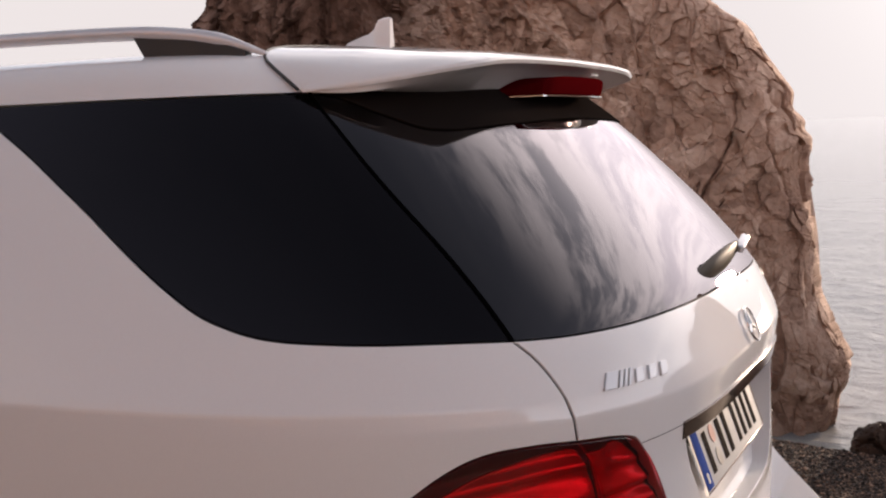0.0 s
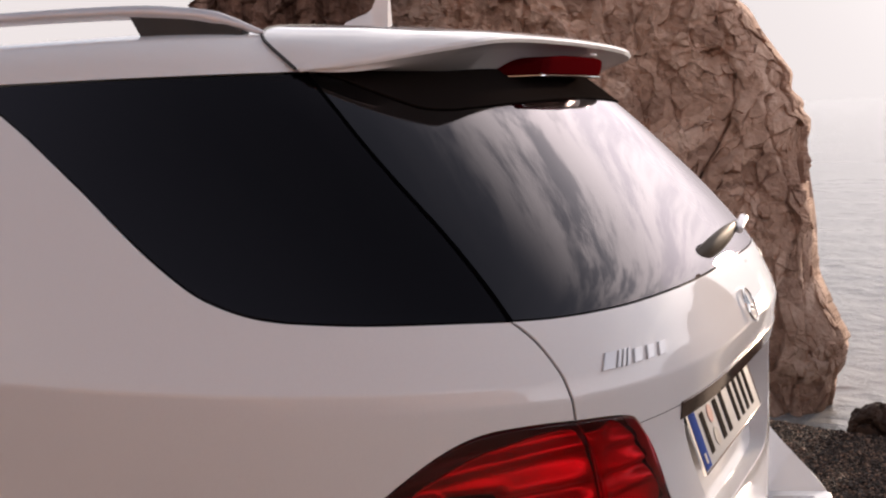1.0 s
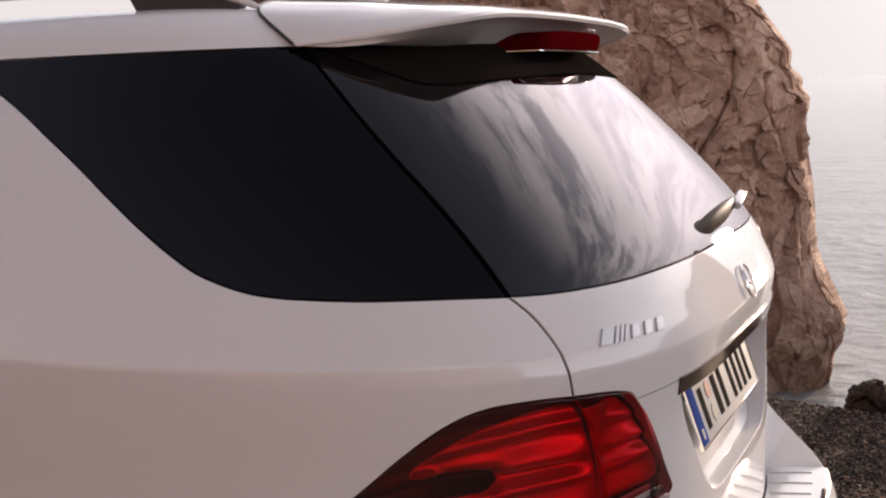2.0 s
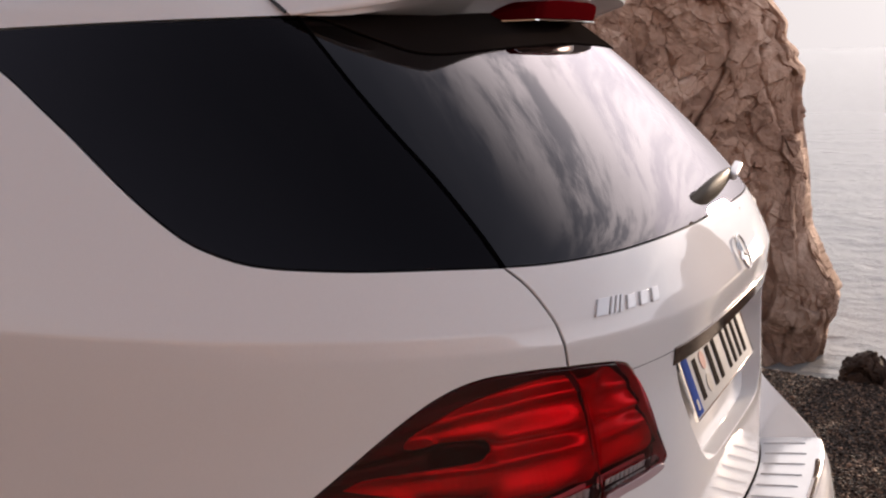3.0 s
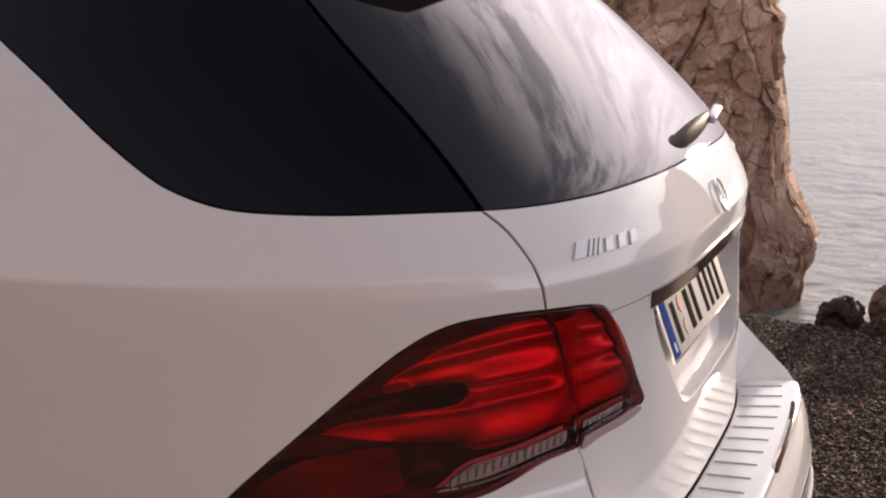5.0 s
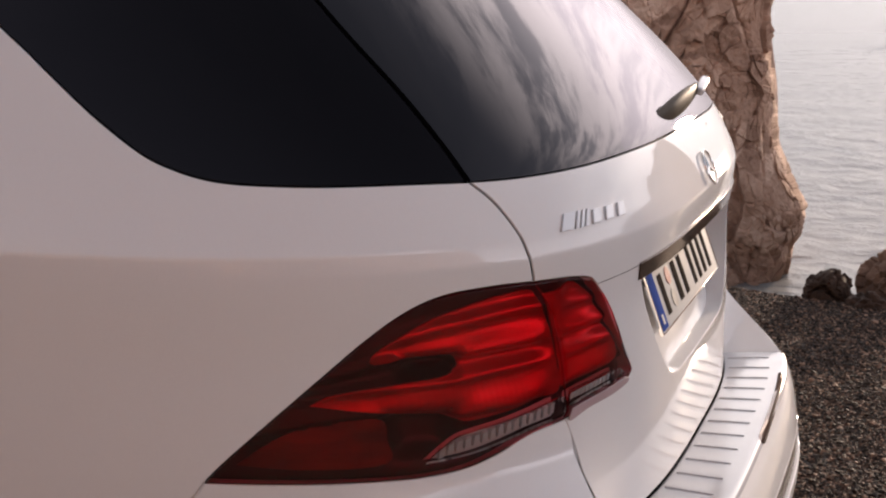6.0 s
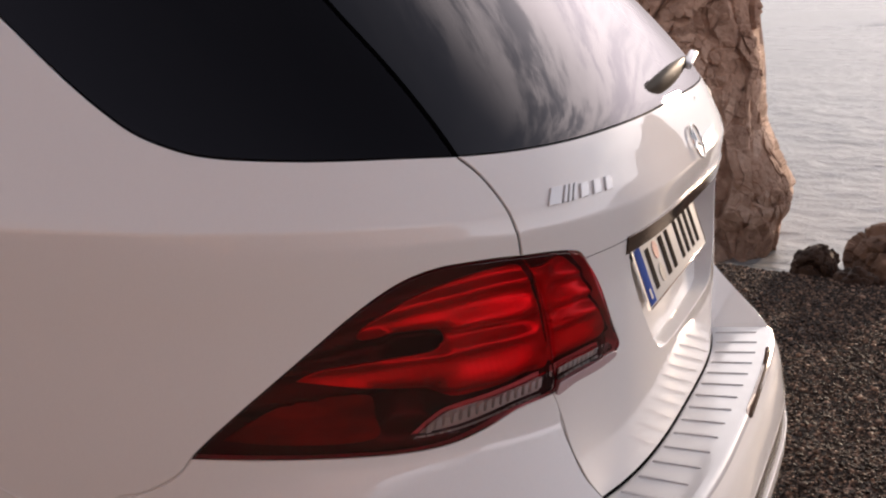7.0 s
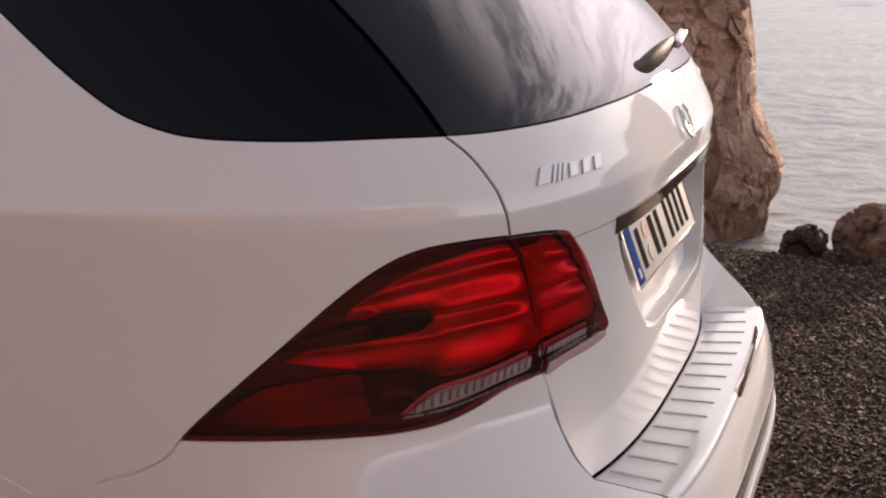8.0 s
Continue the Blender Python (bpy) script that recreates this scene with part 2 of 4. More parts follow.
def sea_material():
    m, n, l, b = material("sea_water")
    b.inputs["Base Color"].default_value = (0.27, 0.268, 0.262, 1)
    b.inputs["Roughness"].default_value = 0.24
    b.inputs["IOR"].default_value = 1.33
    wave = texture(n, l, 1.6, 6, 0.6, stretch=(1.0, 0.6, 1))
    swell = texture(n, l, 0.16, 3, 0.5, stretch=(1.0, 0.4, 1))
    l.new(bump(n, l, wave, 1.0, 0.22, bump(n, l, swell, 1.0, 0.5)), b.inputs["Normal"])
    return m


SEA = sea_material()

from mathutils import geometry



# ---- building helpers ----
def mesh_object(name, verts, faces, mat, parent=None, normals=None, smooth=True, label=""):
    me = bpy.data.meshes.new(name)
    me.from_pydata([tuple(map(float, v)) for v in verts], [], faces)
    me.materials.append(mat)
    me.polygons.foreach_set("use_smooth", [smooth] * len(me.polygons))
    if normals is not None:
        me.normals_split_custom_set_from_vertices([tuple(map(float, v)) for v in normals])
    me.update()
    ob = new(name, me)
    if parent:
        ob.parent = parent
    return tagged(ob, label)


def part(name, bm, mat, parent, label="", smooth=True):
    """Links a bmesh as one mesh object under a thing or a part."""
    me = bpy.data.meshes.new(name)
    bmesh.ops.recalc_face_normals(bm, faces=bm.faces[:])
    bm.to_mesh(me)
    bm.free()
    me.materials.append(mat)
    me.polygons.foreach_set("use_smooth", [smooth] * len(me.polygons))
    me.set_sharp_from_angle(angle=radians(35))
    ob = new(name, me)
    if parent:
        ob.parent = parent
    return tagged(ob, label)


def box(bm, size, m=Matrix(), bevel=0.0, segments=2):
    got = bmesh.ops.create_cube(bm, size=1, matrix=m @ Matrix.Diagonal((*size, 1)))
    if bevel:
        edges = {e for v in got["verts"] for e in v.link_edges}
        bmesh.ops.bevel(bm, geom=list(edges), offset=bevel, segments=segments, affect="EDGES", profile=0.6)
    return bm


def loft(rings, closed_ring=True, caps=True):
    """Faces over rows of points of equal length."""
    k, verts, faces = len(rings[0]), [p for r in rings for p in r], []
    for i in range(len(rings) - 1):
        for j in range(k if closed_ring else k - 1):
            a, b = i * k + j, i * k + (j + 1) % k
            faces.append((a, b, b + k, a + k))
    if caps and closed_ring:
        faces += [tuple(range(k))[::-1], tuple(range((len(rings) - 1) * k, len(rings) * k))]
    return verts, faces


def lofted(name, rings, mat, parent, label="", closed_ring=True, caps=True):
    bm = bmesh.new()
    verts, faces = loft(rings, closed_ring, caps)
    vs = [bm.verts.new(v) for v in verts]
    for f in faces:
        bm.faces.new([vs[i] for i in f])
    return part(name, bm, mat, parent, label)


def tube(points, radius, flat=1.0, count=10, up=(0, 0, 1)):
    """Rings of a bar along points; flat squeezes it upwards."""
    rings, pts = [], [Vector(p) for p in points]
    for i, p in enumerate(pts):
        d = (pts[min(i + 1, len(pts) - 1)] - pts[max(i - 1, 0)]).normalized()
        side = d.cross(Vector(up)).normalized()
        top = side.cross(d)
        r = radius[i] if isinstance(radius, (list, tuple)) else radius
        rings.append([tuple(p + side * math.cos(t) * r + top * math.sin(t) * r * flat) for t in np.linspace(0, 2 * math.pi, count, endpoint=False)])
    return rings


def spline(points, per=8):
    """A smooth open run of points through the given ones."""
    p = [np.array(q, float) for q in points]
    if len(p) < 3:
        return [p[0] + (p[-1] - p[0]) * i / per for i in range(per)] + [p[-1]]
    p = [2 * p[0] - p[1], *p, 2 * p[-1] - p[-2]]
    run = []
    for i in range(1, len(p) - 2):
        for s in np.linspace(0, 1, per, endpoint=False):
            a, b, c, d = p[i - 1:i + 3]
            run.append(0.5 * (2 * b + (c - a) * s + (2 * a - 5 * b + 4 * c - d) * s * s + (3 * b - a - 3 * c + d) * s ** 3))
    return run + [p[-2]]


def outline(*runs, per=8):
    """A closed outline out of smooth runs that meet in corners."""
    pts = []
    for r in runs:
        pts += spline(r, per)
    kept = [q for i, q in enumerate(pts) if np.abs(q - pts[i - 1]).max() > 1e-4]
    return np.array(kept)


def inside(poly, q):
    """Which of the points q lie inside poly."""
    x, y = q[:, 0], q[:, 1]
    hit = np.zeros(len(q), bool)
    for a, b in zip(poly, np.roll(poly, -1, 0)):
        if a[1] != b[1]:
            over = (a[1] > y) != (b[1] > y)
            hit ^= over & (x < (b[0] - a[0]) * (y - a[1]) / (b[1] - a[1]) + a[0])
    return hit


def area(poly):
    n = np.roll(poly, -1, 0)
    return (poly[:, 0] * n[:, 1] - n[:, 0] * poly[:, 1]).sum() / 2


# ---- the car's skin ----
# level, half width, rear, front, height
PROFILE = [
    (0.30, 0.880, 0.150, 4.620, 0.30),
    (0.42, 0.930, 0.126, 4.740, 0.42),
    (0.55, 0.950, 0.122, 4.790, 0.55),
    (0.68, 0.957, 0.122, 4.800, 0.68),
    (0.86, 0.961, 0.120, 4.770, 0.86),
    (1.02, 0.961, 0.122, 4.640, 1.02),
    (1.10, 0.9630, 0.1125, 4.450, 1.10),
    (1.152, 0.9632, 0.1049, 4.260, 1.152),
    (1.158, 0.9630, 0.1045, 4.200, 1.158),
    (1.163, 0.9629, 0.1062, 4.150, 1.163),
    (1.189, 0.9620, 0.1155, 4.000, 1.189),
    (1.196, 0.9592, 0.1186, 3.930, 1.196),
    (1.240, 0.939, 0.138, 3.620, 1.240),
    (1.280, 0.921, 0.160, 3.500, 1.280),
    (1.360, 0.884, 0.222, 3.350, 1.360),
    (1.480, 0.822, 0.335, 3.080, 1.480),
    (1.580, 0.760, 0.440, 2.830, 1.580),
    (1.650, 0.712, 0.530, 2.640, 1.650),
    (1.690, 0.688, 0.590, 2.500, 1.690),
    (1.730, 0.640, 0.660, 2.400, 1.722),
    (1.800, 0.500, 0.780, 2.250, 1.742),
    (1.900, 0.260, 1.000, 2.050, 1.754),
    (2.000, 0.020, 1.280, 1.900, 1.758)]
CEN, MID, EXPO = 1.32, 1.90, 3.2
def pchip(x, y):
    x, y = np.asarray(x, float), np.asarray(y, float)
    h, d = np.diff(x), np.diff(y) / np.diff(x)
    m = np.zeros_like(y)
    for i in range(1, len(x) - 1):
        if d[i - 1] * d[i] > 0:
            w1, w2 = 2 * h[i] + h[i - 1], h[i] + 2 * h[i - 1]
            m[i] = (w1 + w2) / (w1 / d[i - 1] + w2 / d[i])
    m[0], m[-1] = d[0], d[-1]
    def at(q):
        q = np.clip(q, x[0], x[-1])
        i = np.clip(np.searchsorted(x, q) - 1, 0, len(x) - 2)
        s = (q - x[i]) / h[i]
        return ((1 + 2*s)*(1-s)**2*y[i] + s*(1-s)**2*h[i]*m[i] + s*s*(3-2*s)*y[i+1] + s*s*(s-1)*h[i]*m[i+1])
    return at
COLS = list(zip(*PROFILE))
WIDE, REAR, FRONT, HIGH = (pchip(COLS[0], c) for c in COLS[1:])
NOSE = -(MID - CEN) - math.pi / 2  # the front's middle; the rear's middle is at pi / 2


BUMPER = pchip((0.28, 0.36, 0.46, 0.52, 0.57, 0.63, 0.664, 0.72, 0.79, 0.845, 0.90, 1.3), (0.13, 0.0, -0.045, -0.040, -0.034, -0.022, 0.0, 0.050, 0.096, 0.1185, 0.1205, 0.12))
FULL = pchip((0.3, 0.66, 0.85, 1.3), (3.9, 3.9, 3.2, 3.2))  # fuller corners of the bumper


def skin(u, v, rear=None):
    """A point of the body's surface: u runs round the car from the nose along its left side to the tail and on, v upwards."""
    u, v = np.asarray(u, float), np.asarray(v, float)
    right = (u > math.pi / 2) | (u < NOSE)
    m = np.where(u > math.pi / 2, math.pi - u, np.where(u < NOSE, 2 * NOSE - u, u))
    w, r, f = WIDE(v), REAR(v), FRONT(v)
    blend = np.clip((m - 0.5) / 0.35, 0, 1)
    blend = blend * blend * (3 - 2 * blend)
    if rear:
        r = r + (rear(v) - r) * blend
    a, b = np.maximum(CEN - r, 0.02), np.maximum(f - MID, 0.02)
    ph = np.where(m > 0, m, np.minimum(m + (MID - CEN), 0))
    c, s = np.abs(np.cos(ph)), np.abs(np.sin(ph))
    e = EXPO if rear is None else EXPO + (FULL(v) - EXPO) * blend
    rr = ((c / w) ** e + (s / np.where(ph >= 0, a, b)) ** e) ** (-1 / e)
    straight = (m <= 0) & (ph >= 0)
    x = np.where(straight, -w, -rr * c)
    y = np.where(straight, CEN - m, np.where(ph > 0, CEN - rr * s, MID + rr * s))
    return np.stack([np.where(right, -x, x), y, HIGH(v) + 0 * x], -1)


def facing(u, v, rear=None, h=1e-3):
    """Outward normals of the skin, and its two slopes."""
    du = (skin(u + h, v, rear) - skin(u - h, v, rear)) / (2 * h)
    dv = (skin(u, v + h, rear) - skin(u, v - h, rear)) / (2 * h)
    n = np.cross(du, dv)
    n /= np.linalg.norm(n, axis=-1, keepdims=True) + 1e-12
    return n, du, dv


def panel(name, outer, holes, mat, parent, step=(0.035, 0.02), gap=0.002, lift=0.0, depth=0.014, roll=0.0018, label="", shape=None, rear=None):
    """A pressed sheet cut from the skin, with rounded and folded edges. shape: an own offset along the normal."""
    loops = []
    for i, loop in enumerate([outer, *holes]):
        loop = np.array(loop, float)
        if (area(loop) > 0) != (i == 0):
            loop = loop[::-1]
        n, du, dv = facing(loop[:, 0], loop[:, 1], rear)
        d = np.roll(loop, -1, 0) - np.roll(loop, 1, 0)
        along = du * d[:, :1] + dv * d[:, 1:]
        along /= np.linalg.norm(along, axis=1, keepdims=True) + 1e-12
        side = np.cross(along, n)  # away from the sheet
        shifted = []
        for k in range(len(loop)):
            j = np.stack([du[k], dv[k]], 1)
            shifted.append(loop[k] - np.linalg.lstsq(j, side[k] * (gap + roll), rcond=None)[0])
        loops.append((np.array(shifted), n, side))
    lo, hi = outer.min(0), outer.max(0)
    gu, gv = np.meshgrid(np.arange(lo[0] + step[0] / 2, hi[0], step[0]), np.arange(lo[1] + step[1] / 2, hi[1], step[1]), indexing="ij")
    grid = np.stack([gu.ravel(), gv.ravel()], 1)
    ok = inside(loops[0][0], grid)
    for h in loops[1:]:
        ok &= ~inside(h[0], grid)
    grid = grid[ok]
    edge = np.concatenate([p[0] for p in loops])
    if len(grid):
        near = np.min((np.abs(grid[:, None, 0] - edge[None, :, 0]) / step[0]) ** 2 + (np.abs(grid[:, None, 1] - edge[None, :, 1]) / step[1]) ** 2, 1)
        grid = grid[near > 0.12]
    flat, edges, start = [], [], 0
    for p, _, _ in loops:
        flat += [Vector(q) for q in p]
        edges += [(start + k, start + (k + 1) % len(p)) for k in range(len(p))]
        start += len(p)
    flat += [Vector(q) for q in grid]
    got = geometry.delaunay_2d_cdt(flat, edges, [], 0, 1e-7)
    uv, tris = np.array([tuple(q) for q in got[0]]), got[2]
    mid = np.array([uv[list(t)].mean(0) for t in tris])
    keep = inside(loops[0][0], mid)
    for h in loops[1:]:
        keep &= ~inside(h[0], mid)
    n, _, _ = facing(uv[:, 0], uv[:, 1], rear)
    extra = lift + (shape(uv[:, 0], uv[:, 1])[:, None] if shape else 0)
    verts = list(skin(uv[:, 0], uv[:, 1], rear) + n * extra)
    normals = list(n)
    faces = []
    for t, k in zip(tris, keep):
        if k:
            a, b, c = (uv[i] for i in t)
            ccw = (b[0] - a[0]) * (c[1] - a[1]) - (b[1] - a[1]) * (c[0] - a[0]) > 0
            faces.append(tuple(t) if ccw else tuple(t)[::-1])
    if shape:
        acc = np.zeros((len(verts), 3))
        vv = np.array(verts)
        for f in faces:
            w = np.cross(vv[f[1]] - vv[f[0]], vv[f[2]] - vv[f[0]])
            for i in f:
                acc[i] += w
        normals = list(acc / (np.linalg.norm(acc, axis=1, keepdims=True) + 1e-15))
    for p, n, side in loops:
        up = lift + (shape(p[:, 0], p[:, 1])[:, None] if shape else 0)
        top = skin(p[:, 0], p[:, 1], rear) + n * up
        rings = [(top, n), (top + side * roll * 0.7 - n * roll * 0.3, (n + side) / 1.4142), (top + side * roll - n * roll, side), (top + side * roll - n * depth, side)]
        base, k = len(verts), len(p)
        for pts, nn in rings:
            verts += list(pts)
            normals += list(nn)
        for r in range(3):
            for j in range(k):
                a, b = base + r * k + j, base + r * k + (j + 1) % k
                faces.append((a, a + k, b + k, b))
    return mesh_object(name, verts, faces, mat, parent, normals, True, label)


def turn_at(y, v):
    """u on the left side at a distance y along the car."""
    lo, hi = NOSE, math.pi / 2
    for _ in range(40):
        mid = (lo + hi) / 2
        lo, hi = (mid, hi) if skin(mid, v)[1] > y else (lo, mid)
    return lo


def arch(y0, first, last, radius=0.40, z0=0.355, count=14):
    """A run along a wheel arch, by angles from straight back, over the top, to the front."""
    run = []
    for a in np.linspace(first, last, count):
        y, z = y0 - radius * math.cos(radians(a)), z0 + radius * math.sin(radians(a))
        run.append((turn_at(y, z), z))
    return run


def mirrored(loop):
    """The same outline on the other side of the car."""
    q = np.array(loop, float)
    q[:, 0] = math.pi - q[:, 0]
    return q




# ---- the shore ----
SEA_LEVEL = -4.5


def height(x, y):
    """The beach: level round the car, then falling away to the sea."""
    glare_screen = min(1.0, max(0.0, (-0.9 - y) / 1.6))  # runs further out unseen on this side, to block the sea's glare
    far = max(0.0, x - 3.45 - 13.0 * glare_screen * glare_screen * (3 - 2 * glare_screen) - 0.25 * (y - 0.3) * (1 if abs(y) < 6 else 0))
    z = -0.40 * far if far < 16 else -6.4 - 0.002 * (far - 16)
    near = 0.016 * noise.noise((x * 0.9, y * 0.9, 3.1)) + 0.012 * noise.noise((x * 2.7, y * 2.7, 1.7))
    return z + near * (1 if x > 0.9 else 0.4)


def spread(values):
    run = []
    for a, b, step in values:
        run += list(np.arange(a, b, step))
    return run


def build_ground():
    gx = spread([(-4000, -400, 600), (-400, -40, 60), (-40, -4, 3), (-4, 0.6, 0.4), (0.6, 4.4, 0.035), (4.4, 8, 0.3), (8, 40, 2), (40, 400, 60), (400, 4001, 600)])
    gy = spread([(-4000, -400, 600), (-400, -40, 60), (-40, -4, 3), (-4, -1.2, 0.2), (-1.2, 1.4, 0.035), (1.4, 8, 0.3), (8, 40, 2), (40, 400, 60), (400, 4001, 600)])
    verts = []
    for x in gx:
        for y in gy:
            z = height(x, y)
            if 0.6 < x < 4.4 and -1.2 < y < 1.4:
                z += 0.006 * noise.noise((x * 14, y * 14, 0.3))
            verts.append((x, y, z))
    k = len(gy)
    faces = [(i * k + j, (i + 1) * k + j, (i + 1) * k + j + 1, i * k + j + 1) for i in range(len(gx) - 1) for j in range(k - 1)]
    return tagged(mesh_object("ground", verts, faces, GRAVEL), "dark brown gravel beach with an unseen paler strip that lights the car's side", "ground", kind="structure")


def build_sea():
    xs = spread([(13, 45, 0.16), (45, 90, 0.8), (90, 300, 8), (300, 4700, 400)])
    ys = spread([(-4000, -300, 370), (-300, -30, 15), (-30, -9, 0.5), (-9, 6, 0.16), (6, 30, 0.6), (30, 300, 15), (300, 4001, 370)])
    verts = []
    for x in xs:
        calm = max(0.0, 1 - max(0, x - 13) / 200)
        for y in ys:
            w = 0
            if x < 90 and -30 < y < 30:
                swell = noise.noise((x * 0.35, y * 0.16, 0.0))
                chop = noise.noise((x * 1.3 + swell, y * 1.1, 4.0)) + 0.5 * noise.noise((x * 2.4, y * 2.2, 8.0))
                w = calm * (0.13 * swell + 0.075 * chop)
            verts.append((x, y, SEA_LEVEL + w))
    k = len(ys)
    faces = [(i * k + j, (i + 1) * k + j, (i + 1) * k + j + 1, i * k + j + 1) for i in range(len(xs) - 1) for j in range(k - 1)]
    return tagged(mesh_object("water", verts, faces, SEA), "pale grey sea with small waves under haze", "sea", kind="structure")


def blocks(p, scale, tall, crack):
    """Broken rock: each block stands out by its own amount, with a cleft between it and the next."""
    q = Vector((p.x * scale, p.y * scale, p.z * scale / tall))
    d, pts = noise.voronoi(q)
    own = noise.cell(pts[0] * 7.31)
    tilt = (q - pts[0]).dot(Vector((noise.cell(pts[0] * 3.7 + Vector((5, 1, 2))), noise.cell(pts[0] * 2.9 + Vector((1, 7, 3))), noise.cell(pts[0] * 4.3))))
    cleft = max(0.0, 1 - (d[1] - d[0]) / crack)
    return 0.5 * own + 1.1 * tilt, cleft


def rock_relief(p):
    """Jointed rock: tilted plane faces of four sizes, with open joints between the larger ones."""
    warp = Vector((noise.noise(p * 0.45), noise.noise(p * 0.45 + Vector((9, 2, 4))), noise.noise(p * 0.45 + Vector((3, 8, 1)))))
    rough = Vector((noise.noise(p * 3.1), noise.noise(p * 3.1 + Vector((4, 1, 7))), noise.noise(p * 3.1 + Vector((2, 6, 3)))))
    turned = Vector((noise.noise(p * 1.5 + Vector((6, 3, 8))), noise.noise(p * 1.5 + Vector((2, 9, 5))), noise.noise(p * 1.5 + Vector((8, 4, 6)))))
    q = p + warp * 0.35 + turned * 0.07 + rough * 0.05
    big, c0 = blocks(q, 0.42, 2.2, 0.045)
    mid, c1 = blocks(q, 1.20, 1.45, 0.05)
    small, c2 = blocks(q, 2.90, 1.2, 0.08)
    tiny, _ = blocks(q, 7.0, 1.0, 0.2)
    open_joint = max(0.0, noise.noise(p * 0.6 + Vector((7, 7, 7))) + 0.25)
    broken = max(0.0, min(1.0, 0.5 + 1.6 * noise.noise(p * 0.5 + Vector((1, 5, 2)))))
    grain = noise.fractal(p * 5.0, 0.9, 2.1, 4)
    return (big * 0.34 + mid * 0.28 + small * (0.11 + 0.06 * broken) + tiny * (0.025 + 0.03 * broken) - 0.1
            - c0 * 0.16 * min(1, open_joint * 2) - c1 * 0.03 * min(1, open_joint * 1.5) + grain * (0.045 + 0.03 * broken))


def rock_wall(name, right_edge, left_edge, front, deep, levels, turns, mat, relief=1.0, face=-1, lean=0.0):
    """A rock mass of flattened round sections. face: -1 looks to -x, 1 to +x."""
    rings = []
    for z in levels:
        ring, yr, yl = [], right_edge(z), left_edge(z)
        for a in turns:
            c, s = math.cos(a), math.sin(a)
            y = (yr + yl) / 2 - (yl - yr) / 2 * math.copysign(abs(c) ** 0.8, c)
            x = front + lean * z * -face - face * deep * 0.5 + face * deep * 0.5 * math.copysign(abs(s) ** 0.55, s)
            out = rock_relief(Vector((x, y, z))) * relief if s > -0.1 else 0
            ring.append((x + face * abs(s) ** 0.5 * out, y - c * out * 0.25, z))
        rings.append(ring)
    verts, faces = loft(rings, True, True)
    ob = mesh_object(name, verts, faces, mat, smooth=False)
    return ob


def build_cliffs():
    edge = pchip((-7.0, -4.7, -4.2, -3.9, -3.6, -3.2, -2.8, -2.3, -1.8, -0.9, 0.05, 0.6, 1.15, 1.36, 1.5, 1.8, 2.05, 2.4, 3.0, 3.45, 3.9, 6.0, 9.0),
                       (2.3, 2.45, 2.34, 2.32, 2.17, 2.12, 2.30, 2.53, 2.69, 2.74, 2.87, 2.94, 2.86, 3.0, 3.0, 3.23, 3.21, 3.42, 3.83, 4.1, 4.72, 6.6, 9.2))
    left_edge = pchip((-7.0, 3.5, 4.2, 4.5, 4.9, 6.0, 9.0), (17.4, 17.3, 17.2, 16.9, 16.7, 15.8, 13.5))
    right_edge = lambda z: edge(z) + 0.16
    turns = list(np.linspace(0.0, math.pi, 620)) + list(np.linspace(math.pi, 2 * math.pi, 40))[1:-1]
    levels = list(np.linspace(-6.5, 4.9, 420)) + list(np.linspace(5.0, 8.5, 30))
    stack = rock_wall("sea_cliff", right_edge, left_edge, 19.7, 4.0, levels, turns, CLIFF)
    tagged(stack, "tall brown weathered cliff of cracked rock at the water", "cliff")
    turns = list(np.linspace(0.0, math.pi, 200)) + list(np.linspace(math.pi, 2 * math.pi, 16))[1:-1]
    shore = rock_wall("shore_cliff", lambda z: -46.0 + 0.3 * z, lambda z: 34.0, -13.0, 9.0, np.linspace(-0.6, 7.5, 60), turns, CLIFF, 2.0, 1, 0.12)
    tagged(shore, "sunlit brown cliff above the beach, mirrored in the car's side", "cliff")


def build_headland():
    """A ridge across the bay, mirrored in the tailgate."""
    crest = pchip((-95.0, -70.0, -53.0, -37.0, -26.0, -21.4, -17.3, -13.5, -11.4, -10.6, -9.9, -9.0), (-4.8, 6.5, 8.0, 8.5, 8.0, 8.2, 7.9, 8.6, 8.3, 5.0, 1.0, -4.8))
    rings = []
    for y in np.linspace(-95, -9.0, 260):
        ring = []
        for f in np.linspace(0, 1, 14):
            z = -6 + (crest(y) + 6) * math.sin(math.pi * f) ** 0.6
            p = Vector((31 + 12 * f, y, z))
            ring.append((p.x, y, z + (0.45 * noise.fractal(p * 0.5, 0.8, 2.0, 5) + 0.5 * noise.cell(Vector((y * 0.55, 0.3, 0.7)))) * math.sin(math.pi * f)))
        rings.append(ring)
    tagged(lofted("headland", rings, CLIFF, None, closed_ring=False), "brown rocky headland across the bay", "headland")


